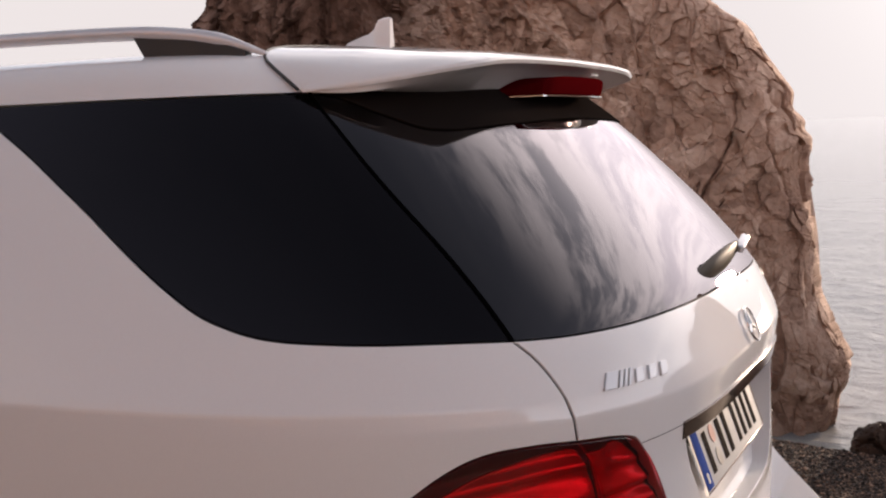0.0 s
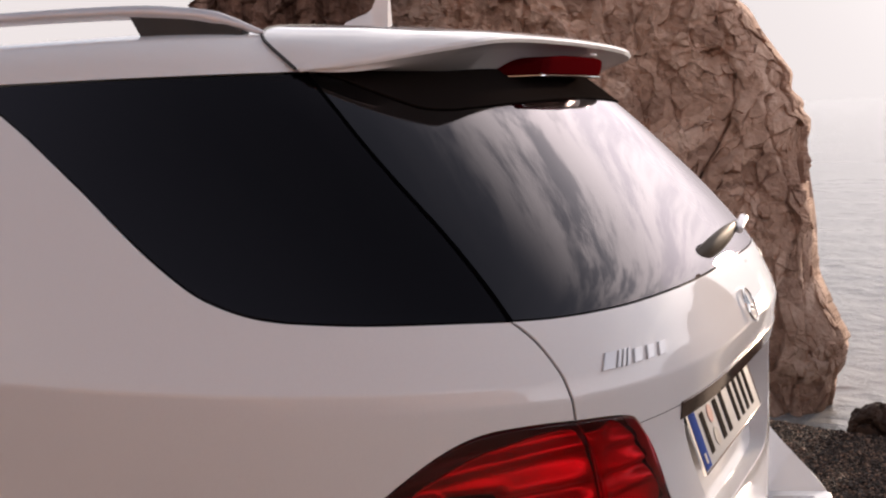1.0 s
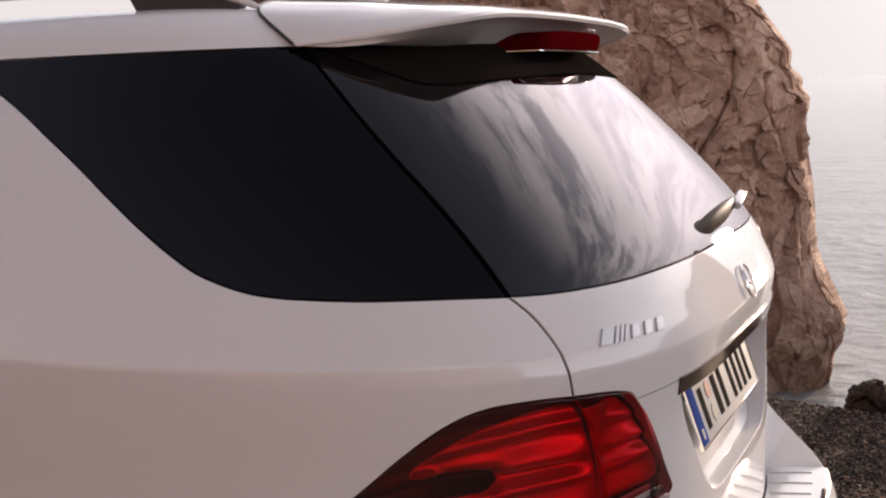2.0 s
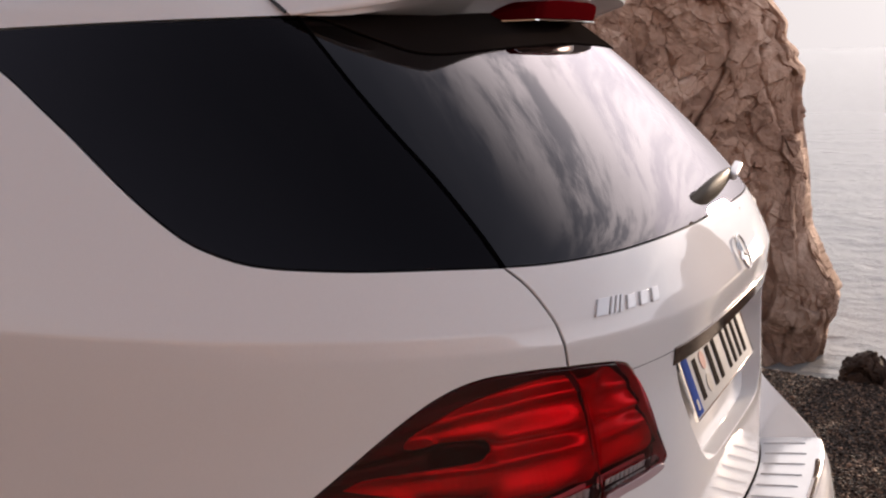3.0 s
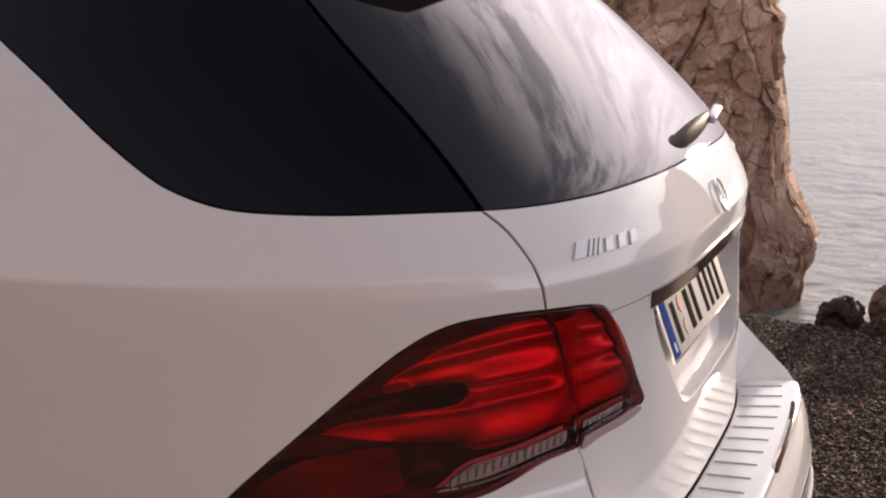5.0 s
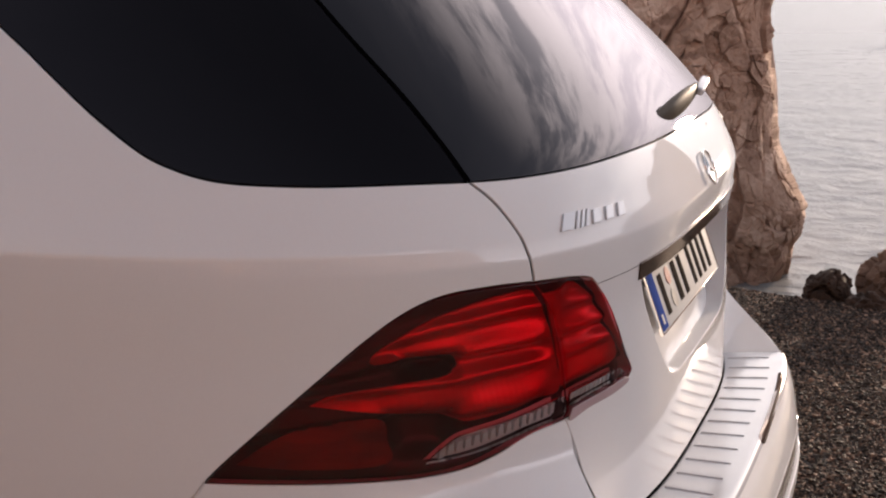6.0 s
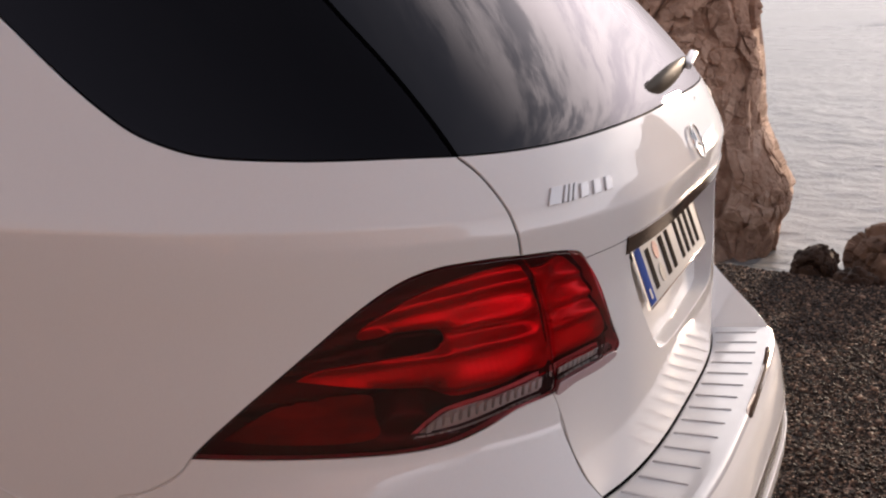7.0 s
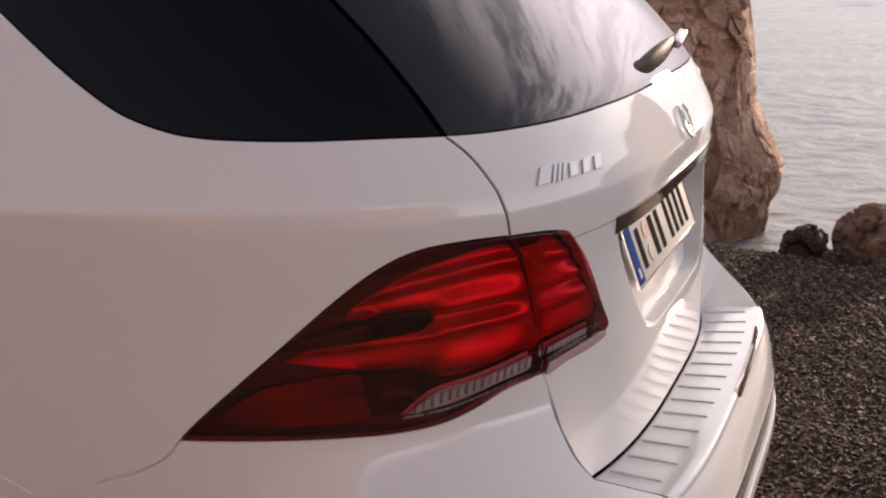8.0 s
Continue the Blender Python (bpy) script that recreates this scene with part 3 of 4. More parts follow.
def boulder(name, centre, size, seed, mat, label, detail=5):
    bm = bmesh.new()
    bmesh.ops.create_icosphere(bm, subdivisions=detail, radius=1)
    for v in bm.verts:
        p = v.co.copy()
        q = p * 0.9 + Vector((seed, seed * 1.7, seed * 0.3))
        own, cleft = blocks(q, 1.3, 1.0, 0.15)
        small, c2 = blocks(q, 3.4, 1.0, 0.15)
        d = 1 + 0.22 * own - 0.10 * cleft + 0.07 * small - 0.03 * c2 + 0.16 * noise.noise(q * 1.2) + 0.05 * noise.fractal(q * 4, 1.0, 2.0, 4)
        v.co = Vector((p.x * size[0], p.y * size[1], p.z * size[2])) * d
    ob = part(name, bm, mat, None, smooth=True)
    ob.location = centre
    return tagged(ob, label, "rock", "rocks at the waterline")


build_ground()
build_sea()
build_cliffs()
build_headland()
boulder("boulder", (3.60, 0.205, 0.0), (0.11, 0.115, 0.105), 2.0, BOULDER, "small dark jagged rock on the edge of the gravel")
boulder("boulder", (3.75, -0.16, 0.02), (0.22, 0.21, 0.19), 5.3, PALE_BOULDER, "large rounded brown rock on the edge of the gravel")
boulder("boulder", (3.42, 0.0, -0.03), (0.10, 0.105, 0.085), 8.1, BOULDER, "low dark rock half buried in the gravel", 4)
boulder("boulder", (3.52, -0.26, -0.03), (0.14, 0.13, 0.11), 11.4, PALE_BOULDER, "pale smooth rock beside a larger brown one", 4)


# ---- the car ----
car = tagged(new("car"), "pearl-white estate car with dark tinted windows, parked on gravel", "car")
REAR_AXLE, FRONT_AXLE = 1.12, 3.915
HALF = math.pi / 2
GLASS_SIDE = [(0.795, 1.651), (0.825, 1.588), (0.846, 1.542), (0.876, 1.481), (0.914, 1.406), (0.942, 1.336), (0.962, 1.273)]
GATE_SIDE = [(0.962, 1.273), (0.985, 1.243), (1.003, 1.202), (1.012, 1.165), (1.020, 1.121)]
LAMP_SPLIT = [(1.020, 1.121), (1.044, 1.083), (1.060, 1.029), (1.069, 0.978), (1.074, 0.921), (1.071, 0.889)]
LOW_SEAM = [(1.071, 0.889), (1.086, 0.843), (1.104, 0.7835), (1.122, 0.745), (1.141, 0.709), (1.172, 0.664)]
BUMP_LOW = [(1.071, 0.889), (1.0775, 0.872), (1.0835, 0.846), (1.0842, 0.800), (1.0852, 0.760), (1.0955, 0.7285)]
BUMP_CORNER = [(1.0955, 0.7285), (1.129, 0.707), (1.172, 0.678), (1.189, 0.664)]
LAMP_TOP = [(0.618, 0.848), (0.644, 0.879), (0.681, 0.919), (0.716, 0.956), (0.783, 1.026), (0.815, 1.059), (0.848, 1.089), (0.880, 1.110),
            (0.912, 1.121), (0.946, 1.124), (0.982, 1.124), (1.020, 1.121)]
LAMP_BASE = [(1.071, 0.889), (1.016, 0.882), (0.969, 0.863), (0.925, 0.850), (0.871, 0.846), (0.805, 0.847), (0.708, 0.848), (0.618, 0.848)]
LAMP_INNER = [(1.020, 1.121), (1.072, 1.116), (1.106, 1.108), (1.122, 1.096), (1.147, 1.058), (1.180, 0.993), (1.206, 0.942), (1.213, 0.921),
              (1.195, 0.909), (1.157, 0.904), (1.110, 0.900), (1.071, 0.889)]
WINDOW_LOW = [(0.962, 1.273), (0.888, 1.277), (0.788, 1.280), (0.721, 1.284), (0.687, 1.287), (0.652, 1.293), (0.615, 1.305), (0.576, 1.323),
              (0.534, 1.352), (0.486, 1.388), (0.432, 1.429), (0.368, 1.474), (0.292, 1.518), (0.200, 1.564), (0.089, 1.608), (-0.03, 1.650)]
BUMPER_SEAM = [(0.618, 0.848), (0.602, 0.824), (0.578, 0.804), (0.545, 0.786), (0.503, 0.770), (0.421, 0.738)]
DOOR_SEAM = [(-0.30, 1.650), (-0.20, 1.450), (-0.12, 1.273), (-0.14, 1.050), (-0.22, 0.860), (-0.30, 0.700), (-0.22, 0.560), (-0.09, 0.440)]


def right(run):
    """A run of the outline, taken over to the other side of the car, the other way along."""
    return [(math.pi - u, v) for u, v in run[::-1]]


def both(name, loop, mat, **more):
    """The same panel on the left and the right."""
    return panel(name, loop, [], mat, car, **more), panel(name, mirrored(loop), [], mat, car, **more)


# body sides
arch_top = arch(REAR_AXLE, 60, 168, 0.365, 0.365)
quarter = outline(LAMP_TOP, GATE_SIDE[::-1], WINDOW_LOW, [WINDOW_LOW[-1], (-0.15, 1.650), DOOR_SEAM[0]], DOOR_SEAM, arch_top[::-1],
                  [arch_top[0], *BUMPER_SEAM[::-1][1:]])
for side in both("quarter_panel", quarter, PAINT, step=(0.03, 0.009), gap=0.0019):
    flip = -1 if side.name.endswith(".001") else 1
    lip = []
    for a in np.linspace(62, 160, 30):
        y, z = REAR_AXLE - 0.404 * math.cos(radians(a)), 0.380 + 0.404 * math.sin(radians(a))
        p = skin(turn_at(y, z), z)
        lip.append((flip * (float(p[0]) + 0.0005), float(p[1]), float(p[2])))
    lofted("arch_lip", tube(lip, 0.0022, 1.0, 8), PAINT, side)
window = outline(GLASS_SIDE, WINDOW_LOW, [(-0.03, 1.651), (0.2, 1.6515), (0.45, 1.6515), (0.65, 1.651), (0.795, 1.651)])
both("quarter_window", window, GLASS, lift=-0.001, depth=0.006, gap=0.0012, roll=0.0006, label="black tinted glass")

# tailgate
GATE_TOP = [(0.962, 1.273), (1.034, 1.2705), (1.135, 1.271), (1.252, 1.2735), (1.389, 1.274), (HALF, 1.2745)]
gate_top = GATE_TOP + right(GATE_TOP)[1:]
RECESS_SIDE = [(1.44, 0.850), (1.40, 0.8515), (1.362, 0.864), (1.318, 0.915), (1.267, 1.004), (1.229, 1.098)]
recess = outline([(1.229, 1.098), (1.40, 1.104), (HALF, 1.106), (math.pi - 1.40, 1.104), (math.pi - 1.229, 1.098)], right(RECESS_SIDE),
                 [(math.pi - 1.44, 0.850), (1.44, 0.850)], RECESS_SIDE)
gate = outline(GATE_SIDE, LAMP_INNER, LOW_SEAM, [LOW_SEAM[-1], (HALF, 0.664), (math.pi - 1.172, 0.664)], right(LOW_SEAM), right(LAMP_INNER), right(GATE_SIDE),
               gate_top[::-1])
tailgate = panel("tailgate", gate, [recess], PAINT, car, step=(0.025, 0.008), gap=0.0019, depth=0.09, label="white tailgate with a recess for the number plate")
panel("plate_recess", recess, [], PAINT, tailgate, gap=-0.004, shape=lambda u, v: -(0.034 + 0.19 * (v - 0.86)), depth=0.003)
# black strips laid into the side gaps, so that the shaded seam reads dark
for flip in (False, True):
    strip = outline([(u - 0.007, v) for u, v in GATE_SIDE], [(GATE_SIDE[-1][0] - 0.007, GATE_SIDE[-1][1]), (GATE_SIDE[-1][0] + 0.007, GATE_SIDE[-1][1])],
                    [(u + 0.007, v) for u, v in GATE_SIDE[::-1]], [(GATE_SIDE[0][0] + 0.007, GATE_SIDE[0][1]), (GATE_SIDE[0][0] - 0.007, GATE_SIDE[0][1])])
    panel("gate_seal", mirrored(strip) if flip else strip, [], SEAM_BLACK, car, lift=-0.0045, gap=0.0, depth=0.004, roll=0.0005, label="black strip darkening the gap")
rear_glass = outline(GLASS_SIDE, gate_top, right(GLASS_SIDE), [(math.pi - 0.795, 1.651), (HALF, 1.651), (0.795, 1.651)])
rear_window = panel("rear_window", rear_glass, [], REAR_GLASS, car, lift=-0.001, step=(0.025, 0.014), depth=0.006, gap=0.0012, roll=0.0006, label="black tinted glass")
for flip in (False, True):
    strip = outline([(u - 0.0034, v) for u, v in GLASS_SIDE], [(u + 0.0034, v) for u, v in GLASS_SIDE[::-1]])
    panel("glass_seal", mirrored(strip) if flip else strip, [], SEAM_BLACK, car, lift=0.0006, gap=0.0, depth=0.006, roll=0.0004, label="black strip darkening the gap between two panes")
FRIT = [(0.815, 1.6505), (0.847, 1.6425), (0.892, 1.623), (0.935, 1.605), (0.981, 1.5885), (1.037, 1.5835), (1.11, 1.586), (1.32, 1.5935), (HALF, 1.598)]
VISOR = plain("black_matt_plastic", (0.013, 0.010, 0.009), 0.6, spec=0.0)
frit = outline(FRIT + right(FRIT)[1:], [(math.pi - 0.815, 1.6505), (math.pi - 0.84, 1.655), (HALF, 1.655), (0.84, 1.655), (0.815, 1.6505)])
panel("spoiler_base", frit, [], VISOR, car, lift=0.0025, gap=0.0, depth=0.004, roll=0.001, label="gloss black panel above the rear window")

# rear bumper
low = [(0.60, 0.40), (0.75, 0.345), (1.1, 0.33), (HALF, 0.33)]
side_run = arch(REAR_AXLE, 10, 58, 0.365, 0.365, count=12)
slot = outline([(1.24, 0.542), (HALF, 0.542), (math.pi - 1.24, 0.542)], [(math.pi - 1.24, 0.542), (math.pi - 1.235, 0.513), (math.pi - 1.24, 0.484)],
               [(math.pi - 1.24, 0.484), (HALF, 0.484), (1.24, 0.484)], [(1.24, 0.484), (1.235, 0.513), (1.24, 0.542)])
bump_out = outline(side_run, [side_run[-1], *BUMPER_SEAM[::-1]], LAMP_BASE[::-1], BUMP_LOW, BUMP_CORNER, [BUMP_CORNER[-1], (HALF, 0.664), (math.pi - 1.189, 0.664)],
                   right(BUMP_CORNER), right(BUMP_LOW), right(LAMP_BASE[::-1]), right([side_run[-1], *BUMPER_SEAM[::-1]]), right(side_run), right(low), low[::-1])
bumper = panel("rear_bumper", bump_out, [slot], PAINT, car, rear=BUMPER, step=(0.025, 0.014), depth=0.02, gap=0.0006)
panel("slot_floor", slot, [], VISOR, bumper, rear=BUMPER, lift=-0.026, gap=-0.004, depth=0.002)
for level in (0.5455, 0.4800):
    trim = outline([(1.232, level - 0.003), (HALF, level - 0.003), (math.pi - 1.232, level - 0.003)],
                   [(math.pi - 1.232, level - 0.003), (math.pi - 1.232, level + 0.003)],
                   [(math.pi - 1.232, level + 0.003), (HALF, level + 0.003), (1.232, level + 0.003)], [(1.232, level + 0.003), (1.232, level - 0.003)])
    panel("slot_trim", trim, [], PAINT, bumper, rear=BUMPER, lift=0.0008, gap=0.0, depth=0.006, roll=0.002)
fin_at = np.linspace(1.27, math.pi - 1.27, 46)
fin_n, _, _ = facing(fin_at, np.full(46, 0.513), BUMPER)
fin_mesh = bmesh.new()
box(fin_mesh, (0.0045, 0.018, 0.056))
fin_first = part("slot_fin", fin_mesh, SATIN, bumper)
for k, (p, n) in enumerate(zip(skin(fin_at, np.full(46, 0.513), BUMPER), fin_n)):
    fin = fin_first if k == 0 else new("slot_fin", fin_first.data)
    fin.parent = bumper
    fin.matrix_basis = Matrix.Translation(Vector(p) - Vector(n) * 0.013) @ pose(0, 0, 0, 0, 0, math.degrees(math.atan2(n[1], n[0])) + 90)

# pale strip added just under the bumper seam, which lightens its dark gap
for flip in (False, True):
    strip = outline([(u - 0.004, v + 0.006) for u, v in BUMPER_SEAM], [(u + 0.004, v - 0.006) for u, v in BUMPER_SEAM[::-1]])
    panel("bumper_flange", mirrored(strip) if flip else strip, [], PAINT, bumper, lift=-0.0042, gap=0.0, depth=0.004, roll=0.0005)

# walls at the two ends of the sill, between bumper and tailgate
bumper_run = np.array(spline(BUMP_LOW, 6) + spline(BUMP_CORNER, 6)[1:])
gate_run = np.array(spline(LOW_SEAM, 6) + [LOW_SEAM[-1]] * (len(spline(BUMP_CORNER, 6)) - 1))
for flip in (False, True):
    run, inner = (mirrored(bumper_run), mirrored(gate_run)) if flip else (bumper_run, gate_run)
    a, b = skin(run[:, 0], run[:, 1], BUMPER), skin(inner[:, 0], inner[:, 1])
    lofted("sill_end", [[tuple(p * (1 - f) + q * f - np.array((0, 0, 0.003 * f))) for p, q in zip(a, b)] for f in (0.0, 0.25, 0.5, 0.75, 1.0)], PAINT, bumper, closed_ring=False)

# load sill with its ribs
COUNT = 60
sill_in = skin(np.linspace(1.172, math.pi - 1.172, COUNT), np.full(COUNT, 0.662))
sill_out = skin(np.linspace(1.189, math.pi - 1.189, COUNT), np.full(COUNT, 0.664), BUMPER)


def sill_point(k, f, up=0.0):
    """A place on the sill: k along it, f from the tailgate out."""
    i = min(int(k), COUNT - 2)
    w = k - i
    a, b = sill_in[i] * (1 - w) + sill_in[i + 1] * w, sill_out[i] * (1 - w) + sill_out[i + 1] * w
    return Vector(a * (1 - f) + b * f) + Vector((0, 0, up))


rings = []
for f, up in ((-0.25, -0.005), (-0.12, -0.0035), (-0.03, -0.001), (0.02, 0.0), (0.5, 0.002), (0.90, 0.003), (0.98, 0.0025), (1.03, 0.001), (1.06, -0.0025), (1.08, -0.008)):
    rings.append([tuple(sill_point(k, f, up)) for k in np.linspace(0, COUNT - 1, COUNT)])
sill = lofted("load_sill", rings, STEEL, car, "bright ribbed metal sill plate", closed_ring=False)
# black line put in for the dark gap between sill and tailgate
lofted("sill_seal", tube([sill_point(k, -0.01, 0.0015) for k in np.linspace(0, COUNT - 1, COUNT)], 0.0042, 1.0, 8), SEAM_BLACK, sill, "black line darkening the gap under the tailgate")
for x in np.linspace(-0.445, 0.445, 14):
    k, ring = float(np.interp(x, sill_in[:, 0], np.arange(COUNT))), []
    for f, wide, up in ((0.075, 0.0, 0.0002), (0.085, 0.0016, 0.0020), (0.10, 0.0026, 0.0034), (0.5, 0.0028, 0.0050), (0.76, 0.0026, 0.0050), (0.775, 0.0016, 0.0036), (0.785, 0.0, 0.002)):
        c = sill_point(k, f, 0.0)
        ring.append([tuple(c + Vector((-wide - 0.0022, 0, -0.001))), tuple(c + Vector((-wide, 0, up * 0.8))), tuple(c + Vector((0, 0, up))), tuple(c + Vector((wide, 0, up * 0.8))), tuple(c + Vector((wide + 0.0022, 0, -0.001)))])
    lofted("rib", ring, STEEL, sill)


# dark band along part of the outer edge
rings = []
for x in np.linspace(-0.045, 0.36, 24):
    k = float(np.interp(x, sill_out[:, 0], np.arange(COUNT)))
    mid, half = 1.05 - 0.17 * (x + 0.045), 0.055 * min(1.0, (x + 0.055) / 0.025)
    rings.append([tuple(sill_point(k, mid + half * g, 0.0068 - 0.13 * max(0.0, mid + half * g - 1.0) - 0.004 * abs(g) ** 4)) for g in (-1.0, -0.85, 0.0, 0.85, 1.0)])
lofted("edge_strip", rings, DARKENED_CHROME, sill, "dark band on the outer edge", closed_ring=False)


# ---- lamps ----
def lens_material(name, tint, rough=0.015):
    """A clear moulded lens, tinted through, with a gloss."""
    m, n, l, b = material(name)
    n.remove(b)
    o = n["Material Output"]
    clear, gloss, mix, fr = n.new("ShaderNodeBsdfTransparent"), n.new("ShaderNodeBsdfGlossy"), n.new("ShaderNodeMixShader"), n.new("ShaderNodeFresnel")
    clear.inputs["Color"].default_value = (*tint, 1)
    gloss.inputs["Roughness"].default_value = rough
    fr.inputs["IOR"].default_value = 1.52
    l.new(fr.outputs[0], mix.inputs[0])
    l.new(clear.outputs[0], mix.inputs[1])
    l.new(gloss.outputs[0], mix.inputs[2])
    l.new(mix.outputs[0], o.inputs["Surface"])
    return m


def ribbed(name, dark, light, size, metal=0.0, rough=0.3):
    """Moulded plastic optics: uneven depth of colour and small flutes."""
    m, n, l, b = material(name)
    fac = texture(n, l, size, 3, 0.5, stretch=(1.2, 1.2, 5.0))
    l.new(ramp(n, l, fac, [(0.30, dark), (0.68, light)]), b.inputs["Base Color"])
    b.inputs["Roughness"].default_value, b.inputs["Coat Weight"].default_value, b.inputs["Metallic"].default_value = rough, 0.3, metal
    flute = n.new("ShaderNodeTexWave")
    flute.inputs["Scale"].default_value, flute.inputs["Distortion"].default_value = 38.0, 1.0
    c = n.new("ShaderNodeTexCoord")
    l.new(c.outputs["Object"], flute.inputs["Vector"])
    l.new(bump(n, l, flute.outputs[0], 0.04, 0.004), b.inputs["Normal"])
    return m


RED_LENS = lens_material("red_lens", (0.97, 0.24, 0.28))
CLEAR_LENS = lens_material("clear_lens", (0.80, 0.77, 0.77))
RED_BOWL = ribbed("red_mirror_plastic", (0.47, 0.006, 0.013), (0.72, 0.022, 0.040), 9.0, 0.62, 0.32)
HOUSING = plain("lamp_housing_plastic", (0.034, 0.002, 0.004), 0.4)
AMBER = ribbed("amber_reflector", (0.085, 0.006, 0.003), (0.25, 0.022, 0.007), 7.0, 0.3, 0.4)
PINK = plain("pink_lens_edge", (0.42, 0.30, 0.31), 0.25, coat=0.4)
PRISM = plain("silver_reflector", (0.80, 0.75, 0.74), 0.3, metal=0.3)
AMBER_FIELD = [(0.655, 0.872), (0.695, 0.905), (0.735, 0.928), (0.785, 0.938), (0.832, 0.936), (0.838, 0.905), (0.836, 0.868), (0.745, 0.864)]
OPTIC = [(0.748, 0.962), (0.772, 0.977), (0.812, 0.984), (0.858, 0.988), (0.915, 0.992), (0.930, 1.006), (0.916, 1.023), (0.866, 1.025), (0.822, 1.022),
         (0.840, 1.045), (0.875, 1.066), (0.920, 1.084), (0.980, 1.097), (1.028, 1.099), (1.042, 1.080), (1.0585, 1.030), (1.067, 0.985), (1.072, 0.937),
         (1.040, 0.927), (1.000, 0.917), (0.945, 0.914), (0.920, 0.922), (0.885, 0.934), (0.840, 0.945), (0.790, 0.954)]
OPTIC_IN = [(1.047, 1.090), (1.075, 1.097), (1.108, 1.093), (1.133, 1.070), (1.153, 1.036), (1.173, 1.000), (1.190, 0.966), (1.182, 0.948), (1.130, 0.941),
            (1.077, 0.938), (1.0715, 0.972), (1.0615, 1.030)]
STRIP = [(0.880, 0.867), (0.899, 0.885), (0.919, 0.900), (0.942, 0.906), (0.979, 0.911), (1.019, 0.918), (1.068, 0.926), (1.074, 0.908), (1.067, 0.896),
         (1.018, 0.889), (0.978, 0.880), (0.941, 0.872), (0.905, 0.868)]
STRIP_IN = [(1.081, 0.928), (1.114, 0.933), (1.162, 0.936), (1.186, 0.933), (1.192, 0.921), (1.161, 0.919), (1.114, 0.915), (1.082, 0.909)]
EDGE_IN = [(1.082, 0.904), (1.112, 0.909), (1.160, 0.914), (1.196, 0.916), (1.200, 0.906), (1.160, 0.899), (1.112, 0.895), (1.078, 0.885)]


# the mirrored bowl behind the lenses: three terraces, whose faces lean upwards, and two deep sockets
TERRACE_LOW = pchip((0.60, 0.75, 0.85, 0.93, 1.00, 1.07, 1.25), (0.90, 0.930, 0.944, 0.932, 0.932, 0.945, 0.952))
TERRACE_MID = pchip((0.60, 0.76, 0.85, 0.93, 1.00, 1.07, 1.25), (0.94, 0.972, 0.978, 0.980, 0.984, 0.985, 0.99))
TERRACE_TOP = pchip((0.60, 0.76, 0.85, 0.93, 1.02, 1.10, 1.25), (0.98, 1.002, 1.022, 1.024, 1.024, 1.026, 1.03))
TERRACE_RIM = pchip((0.60, 0.76, 0.85, 0.93, 1.02, 1.10, 1.25), (1.00, 1.020, 1.050, 1.066, 1.074, 1.064, 1.06))


def lens_bulge(u, v):
    """How far the inner lens stands out in its middle."""
    m = np.where(u > HALF, math.pi - u, u)
    return 0.002 + 0.012 * np.clip(1 - ((m - 1.115) / 0.085) ** 2, 0, 1) * np.clip(1 - ((v - 1.015) / 0.085) ** 2, 0, 1)


def soft_box(u, v, u0, u1, v0, v1, edge=0.016):
    """1 inside a box, falling softly to 0 over its edges."""
    return 1 / (1 + np.exp(-np.minimum(np.minimum(u - u0, u1 - u), np.minimum(v - v0, v1 - v)) / (edge * 0.25)))


def bowl(u, v):
    """Depth of the bowl under the lens."""
    m = np.where(u > HALF, math.pi - u, u)
    a, b, c, d = TERRACE_LOW(m), TERRACE_MID(m), TERRACE_TOP(m), TERRACE_RIM(m)
    knots = [(a - 0.040, -0.024), (a - 0.012, -0.024), (a, -0.010), (b - 0.004, -0.016), (b + 0.004, -0.012), (c - 0.013, -0.026), (c, -0.009), (d - 0.010, -0.021), (d, -0.016), (d + 0.020, -0.028)]
    depth = np.full_like(v, knots[0][1])
    for (k0, z0), (k1, z1) in zip(knots, knots[1:]):
        f = np.clip((v - k0) / (k1 - k0), 0, 1)
        depth = np.where(v > k0, z0 + (z1 - z0) * f * f * (3 - 2 * f), depth)
    depth = depth - 0.030 * soft_box(m, v, 0.862, 0.925, 0.996, 1.024) - 0.030 * soft_box(m, v, 0.848, 0.918, 0.872, 0.938, 0.022)
    depth = depth + 0.0012 * np.sin((m - 0.9) * 60) * np.exp(-((m - 0.96) / 0.08) ** 2)
    near = np.exp(-((m - 1.066) / 0.020) ** 2) + np.exp(-((m - 1.185) / 0.018) ** 2)
    depth = depth + (-0.011 - depth) * np.clip(near, 0, 1)
    return np.clip(depth, -0.06, -0.006)


def smooth_loop(points, per=5):
    return outline([*points, points[0]], per=per)


def lamp_bits(lens, flip, bits):
    """Loose pieces between bowl and lens."""
    for name, points, mat, lift in bits:
        loop = smooth_loop(points)
        panel(name, mirrored(loop) if flip else loop, [], mat, lens, lift=lift, gap=0.0, depth=0.002, roll=0.0008, step=(0.02, 0.012))


